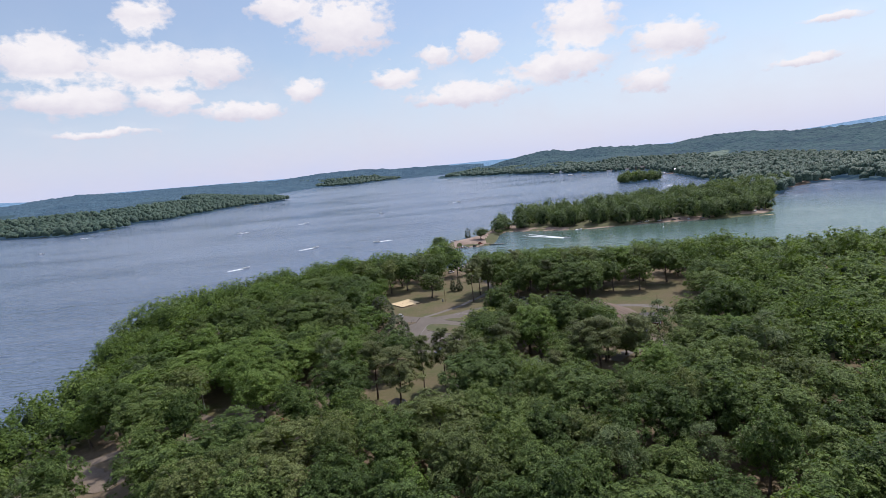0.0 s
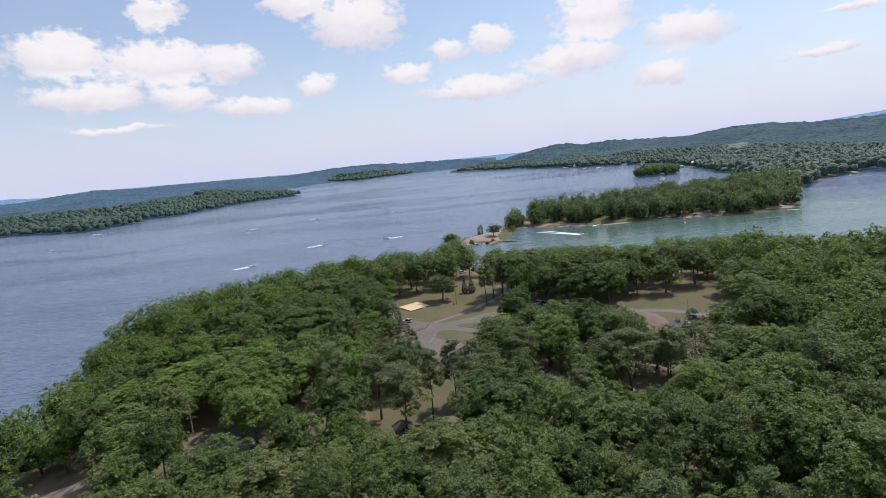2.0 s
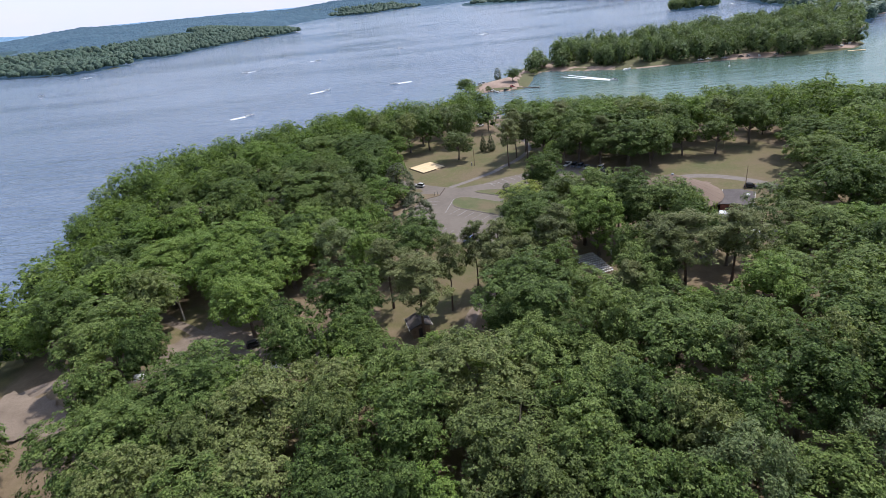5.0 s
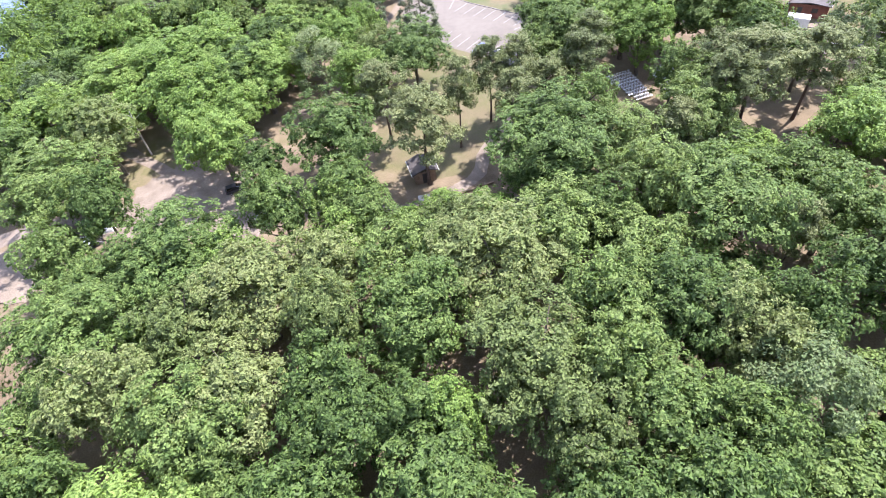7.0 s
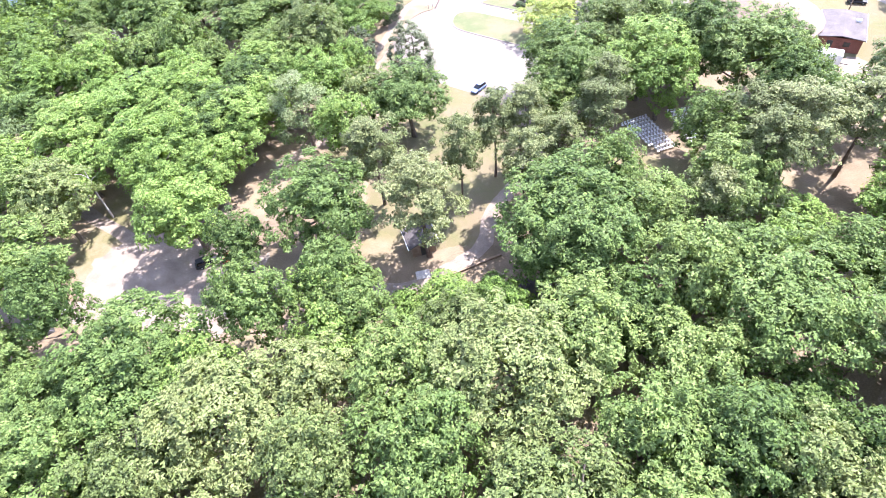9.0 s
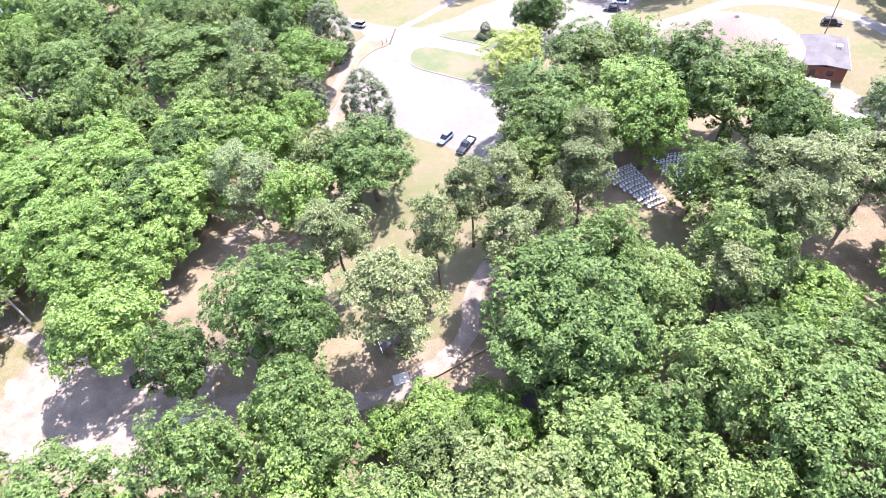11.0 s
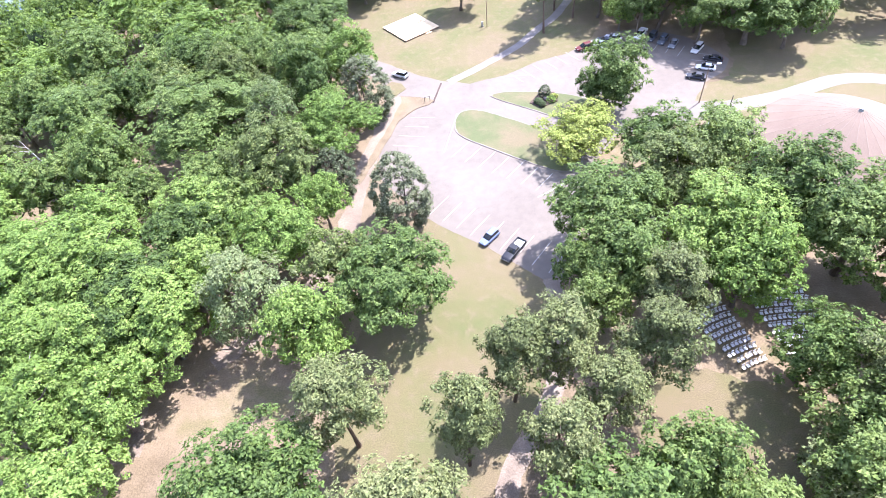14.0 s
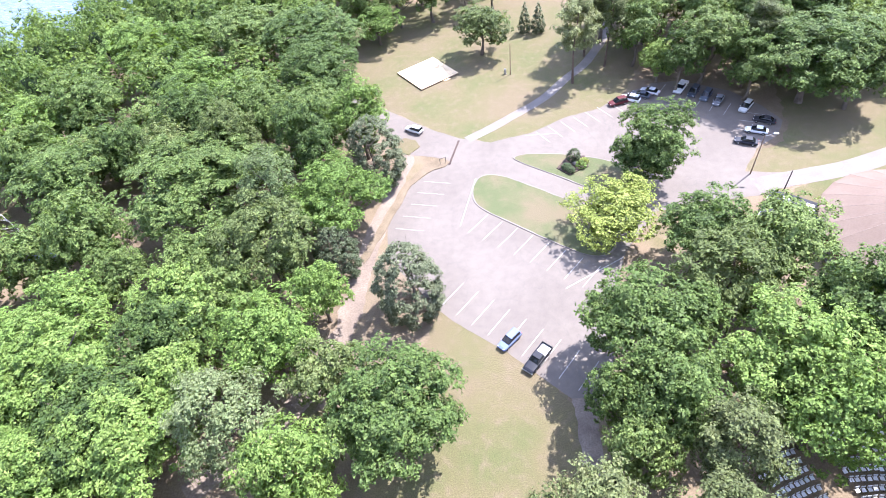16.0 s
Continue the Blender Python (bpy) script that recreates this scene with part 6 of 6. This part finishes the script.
def on_land(name, pts, lift, material, label, category, edge=0.0):
    """A patch of ground that follows the land's slope, cut into small squares."""
    x0, x1, y0, y1 = min(p[0] for p in pts), max(p[0] for p in pts), min(p[1] for p in pts), max(p[1] for p in pts)
    nx, ny = max(6, int((x1 - x0) / 2)), max(6, int((y1 - y0) / 2))
    X, Y = np.meshgrid(np.linspace(x0 - 2, x1 + 2, nx), np.linspace(y0 - 2, y1 + 2, ny))
    keep = inside(X, Y, pts) + edge * rough_noise(X, Y, 6.0) > -0.6
    Z = land(X, Y) + lift
    fs = [(j * nx + i, j * nx + i + 1, (j + 1) * nx + i + 1, (j + 1) * nx + i) for j in range(ny - 1) for i in range(nx - 1)
          if keep[j, i] and keep[j, i + 1] and keep[j + 1, i] and keep[j + 1, i + 1]]
    return tagged(new(name, mesh_of(name, np.stack([X.ravel(), Y.ravel(), Z.ravel()], 1).tolist(), fs, material)), label, category, kind="structure")


on_land("boat_ramp", [(-4, 340), (9, 338), (8, 360), (-2, 362)], 0.08, CONCRETE, "pale concrete boat ramp at the path's end", "ramp")
on_land("sandy_tip", [(-13, 444), (0, 428), (12, 432), (24, 443), (22, 462), (30, 500), (50, 506), (60, 535), (40, 544), (24, 506), (12, 484), (0, 474), (-8, 458)], 0.14, BEACH, "pinkish tan sand on the spit", "beach", 2.0)
on_land("sandy_shore", [(146, 483), (153, 478), (172, 475), (196, 470), (220, 463), (223, 479), (200, 486), (170, 489)], 0.14, BEACH, "pinkish sandy shore of the point", "beach", 3.0)
on_land("sandy_shore", [(240, 474), (262, 474), (280, 492), (268, 500), (246, 484)], 0.14, BEACH, "pale sandy end of the point", "beach", 2.0)
on_land("sandy_shore", [(44, 512), (66, 496), (104, 478), (146, 478), (146, 486), (106, 488), (72, 506), (48, 524)], 0.14, BEACH, "narrow pinkish sandy bank", "beach", 2.5)
on_land("far_beach", [(393, 668), (420, 676), (456, 712), (489, 716), (478, 742), (440, 738), (410, 700)], 0.5, BEACH, "pale sandy beach across the bay", "beach", 4.0)
on_land("far_beach", [(462, 1190), (520, 1180), (520, 1245), (466, 1240)], 0.6, BEACH, "bare pinkish bank on the far shore", "beach", 8.0)

# gear on the point's shore
shore_rng = random.Random(8)
for x, y in ((160, 484), (166, 484.5), (176, 481.5), (187.6, 480), (192, 479), (199, 477), (210, 475), (215, 474), (256, 480), (262, 484), (268, 490), (258, 488)):
    z = float(land(x, y))
    if shore_rng.random() < 0.55:
        vehicle("sedan", x, y, shore_rng.uniform(0, 180), shore_rng.choice(((0.7, 0.7, 0.7), (0.05, 0.05, 0.06), (0.3, 0.31, 0.33))), "car parked on the sandy shore of the point", z + 0.12, 0.9)
    else:
        ob = thing("beached_boat", pose(x, y, z + 0.15, 0, 0, shore_rng.uniform(0, 180)), "white open boat drawn up on the sand", "boat")
        part("hull", loft([(-2.4, 0.8, 0.0, 0.7, 0.9), (-1, 0.85, 0.0, 0.72, 0.95), (1.0, 0.7, 0.0, 0.8, 0.85), (2.6, 0.06, 0.35, 0.95, 0.1)]), HULL, ob)
        part("thwart", box(0.35, 1.6, 0.06, (-0.6, 0, 0.74), 0.01), TIMBER, ob)
sail = thing("sailboat", pose(167, 449, LAKE, 0, 0, 70), "small sailboat with a white sail off the shore", "boat")
part("hull", loft([(-1.9, 0.6, -0.05, 0.45, 0.65), (0, 0.7, -0.1, 0.48, 0.75), (2.0, 0.06, 0.2, 0.55, 0.1)]), HULL, sail)
part("mast", rod((0.3, 0, 0.3), (0.3, 0, 5.4), 0.04, 0.03, 6), METAL_GREY, sail)
bm = bmesh.new()
bm.faces.new([bm.verts.new(p) for p in ((0.2, 0, 0.9), (-1.9, 0.15, 0.9), (-0.6, 0.22, 3.0), (0.2, 0, 5.2))])
bmesh.ops.solidify(bm, geom=bm.faces[:], thickness=0.03)
part("sail", bm, HULL, sail, "white sail")
floating = thing("dock", pose(253, 463, LAKE, 0, 0, -8), "pale floating dock at the end of the point", "dock")
for i in range(7):
    part("plank", box(1.45, 2.2, 0.3, (i * 1.5, 0, 0.1), 0.03), SAND, floating)

# trees on the sandy tip
tree("oak", -16, 449, 11, 6.0)
tree("lime", -12, 441, 8, 4.2)
tree("cedar", 8.5, 492, 9, 2.6)
tree("oak", 19, 461, 10, 6.0)
tree("olive", 37, 495, 5, 3.2)
tree("olive", 0.5, 437, 5, 2.4)
for x, y, turn, colour in ((2.6, 440.5, 60, (0.7, 0.7, 0.7)), (5.4, 436.5, 30, (0.6, 0.6, 0.6)), (7.4, 433.6, 40, (0.66, 0.66, 0.66)), (12.6, 438, 35, (0.03, 0.03, 0.035)), (17.4, 443.6, 20, (0.45, 0.1, 0.08)), (-5.5, 469, 40, (0.7, 0.7, 0.7)), (-2.5, 471.5, 40, (0.7, 0.7, 0.7))):
    vehicle("suv", x, y, turn, colour, "car parked on the sandy tip", float(land(x, y)) + 0.12)
for x, y, turn in ((1.2, 332.6, 80), (3.6, 331.4, 80), (9.6, 330.0, 75), (-5.6, 304.5, 40)):
    vehicle("suv", x, y, turn, (0.7, 0.7, 0.7), "white suv parked by the boat ramp", float(land(x, y)))

# houses and docks along the far eastern shore
house_rng = random.Random(21)
for x, y in HOUSES:
    for _ in range(20):
        if float(inside(x, y, POINT)) > 7:
            break
        x += 5
    hut("lake_house", pose(x, y, float(land(x, y)) - 0.3, 0, 0, house_rng.uniform(0, 180)), house_rng.uniform(11, 17), house_rng.uniform(9, 13), house_rng.uniform(5, 8), 3.2, house_rng.choice((WHITE, WHITE, CONCRETE, TIMBER)),
        house_rng.choice((SHINGLE_GREY, METAL_GREY, METAL_GREY)), "small lakeside house among trees on the far shore", 0.6, ((-1, 0, 1.6, 2.4, 0), (-1, 3, 1.5, 1.5, 1.2), (-1, -3, 1.5, 1.5, 1.2)))
for x, y in ((318, 1800), (333, 1590), (357, 1530), (455, 1215)):
    ob = thing("boathouse", pose(x, y, LAKE, 0, 0, house_rng.uniform(-20, 20)), "white-roofed boathouse on the far shore", "boathouse")
    part("roof", box(12, 9, 0.4, (0, 0, 4.0), 0.1, taper=0.8), WHITE, ob)
    for q in (-5, 5):
        for v_ in (-3.6, 3.6):
            part("post", box(0.4, 0.4, 6.0, (q, v_, -2)), TIMBER, ob)
    part("deck", box(12, 9, 0.3, (0, 0, 0.6)), TIMBER, ob)


# ---- odds and ends on the woodland floor ----
log = thing("timber_edging", pose(-11.1, 126.9, 0.02, 0, 0, 25), "long dark timber beam edging the service road", "timber")
part("beam", box(10.1, 0.34, 0.30, (0, 0, 0), 0.03), TIMBER, log)
for x, y, turn, w, d in ((-45, 122.8, 5, 2.2, 1.8), (-17.9, 125.9, 12, 2.0, 1.5)):
    slab = thing("concrete_slab", pose(x, y, 0.0, 0, 0, turn), "small pale concrete slab on bare ground", "slab")
    part("slab", box(w, d, 0.14, (0, 0, 0), 0.02), PALE_SLAB, slab)


def tarp(x, y, turn, w, d, h, material, label):
    """A tarpaulin thrown over camp gear."""
    ob = thing("tarpaulin", pose(x, y, float(land(x, y)), 0, 0, turn), label, "tarpaulin")
    n_ = 13
    vs, fs = [], []
    for j in range(n_):
        for i in range(n_):
            u_, v_ = i / (n_ - 1) * 2 - 1, j / (n_ - 1) * 2 - 1
            k_ = max(0.0, (1 - u_ ** 4) * (1 - v_ ** 4))
            vs.append((u_ * w / 2 + 0.1 * noise.noise((u_ * 3, v_ * 3, x)), v_ * d / 2, 0.03 + h * k_ ** 0.6 * (0.8 + 0.35 * noise.noise((u_ * 2.2, v_ * 2.2, y)))))
    fs = [(j * n_ + i, j * n_ + i + 1, (j + 1) * n_ + i + 1, (j + 1) * n_ + i) for j in range(n_ - 1) for i in range(n_ - 1)]
    cover_ = new("cover", mesh_of("cover", vs, fs, material, None, True))
    cover_.parent = ob
    for u_ in (-1, 1):
        part("peg", rod((u_ * w / 2, -d / 2, 0), (u_ * w / 2, -d / 2, 0.2), 0.03, 0.03, 5), METAL_DARK, ob)


# the black and white sheets are made up for unreadable camp clutter
tarp(-74.6, 118.6, 10, 2.6, 2.0, 0.8, WHITE, "low white sheet standing for camp clutter")
tarp(-72.0, 118.0, 40, 2.2, 1.6, 0.7, METAL_DARK, "low black sheet standing for camp clutter")
tarp(-71.4, 121.2, 20, 2.0, 1.4, 0.9, WHITE, "low white sheet standing for camp clutter")
tarp(-55.0, 112.8, 30, 1.7, 1.1, 0.4, WHITE, "small white sheet on the ground")
tarp(-86.5, 190.6, 15, 3.4, 2.4, 1.2, BLUE_TARP, "pale blue tarpaulin over camp gear")
tarp(-89.0, 189.2, 70, 2.4, 1.8, 1.0, BLUE_TARP, "pale blue tarpaulin over camp gear")


def dead_tree(x, y, height, lean, turn, seed):
    ob = thing("dead_tree", pose(x, y, float(land(x, y)), lean, 0, turn) @ Matrix.Diagonal((1, 1, height / 12, 1)), "bare bleached dead tree with a few limbs", "tree")
    rng = random.Random(seed)
    bm = rod((0, 0, -0.3), (0.2, 0.1, 6), 0.2, 0.14, 8)
    rod((0.2, 0.1, 6), (0.1, -0.2, 12), 0.14, 0.04, 8, bm)
    part("trunk", bm, DEAD_WOOD, ob)
    for i in range(7):
        z, a = 5 + i * 0.9, rng.uniform(0, 6.28)
        bm = rod((0.1, 0, z), (0.1 + math.cos(a) * 1.1, math.sin(a) * 1.1, z + 0.9), 0.06, 0.04, 5)
        rod((0.1 + math.cos(a) * 1.1, math.sin(a) * 1.1, z + 0.9), (0.1 + math.cos(a + 0.4) * 2.1, math.sin(a + 0.4) * 2.1, z + 1.5), 0.04, 0.015, 5, bm)
        part("limb", bm, DEAD_WOOD, ob)


dead_tree(-64.0, 147.0, 11, 8, 40, 3)
dead_tree(-72.5, 141.5, 9, 12, 200, 4)
dead_tree(-84.0, 188.6, 12, 24, 250, 5)
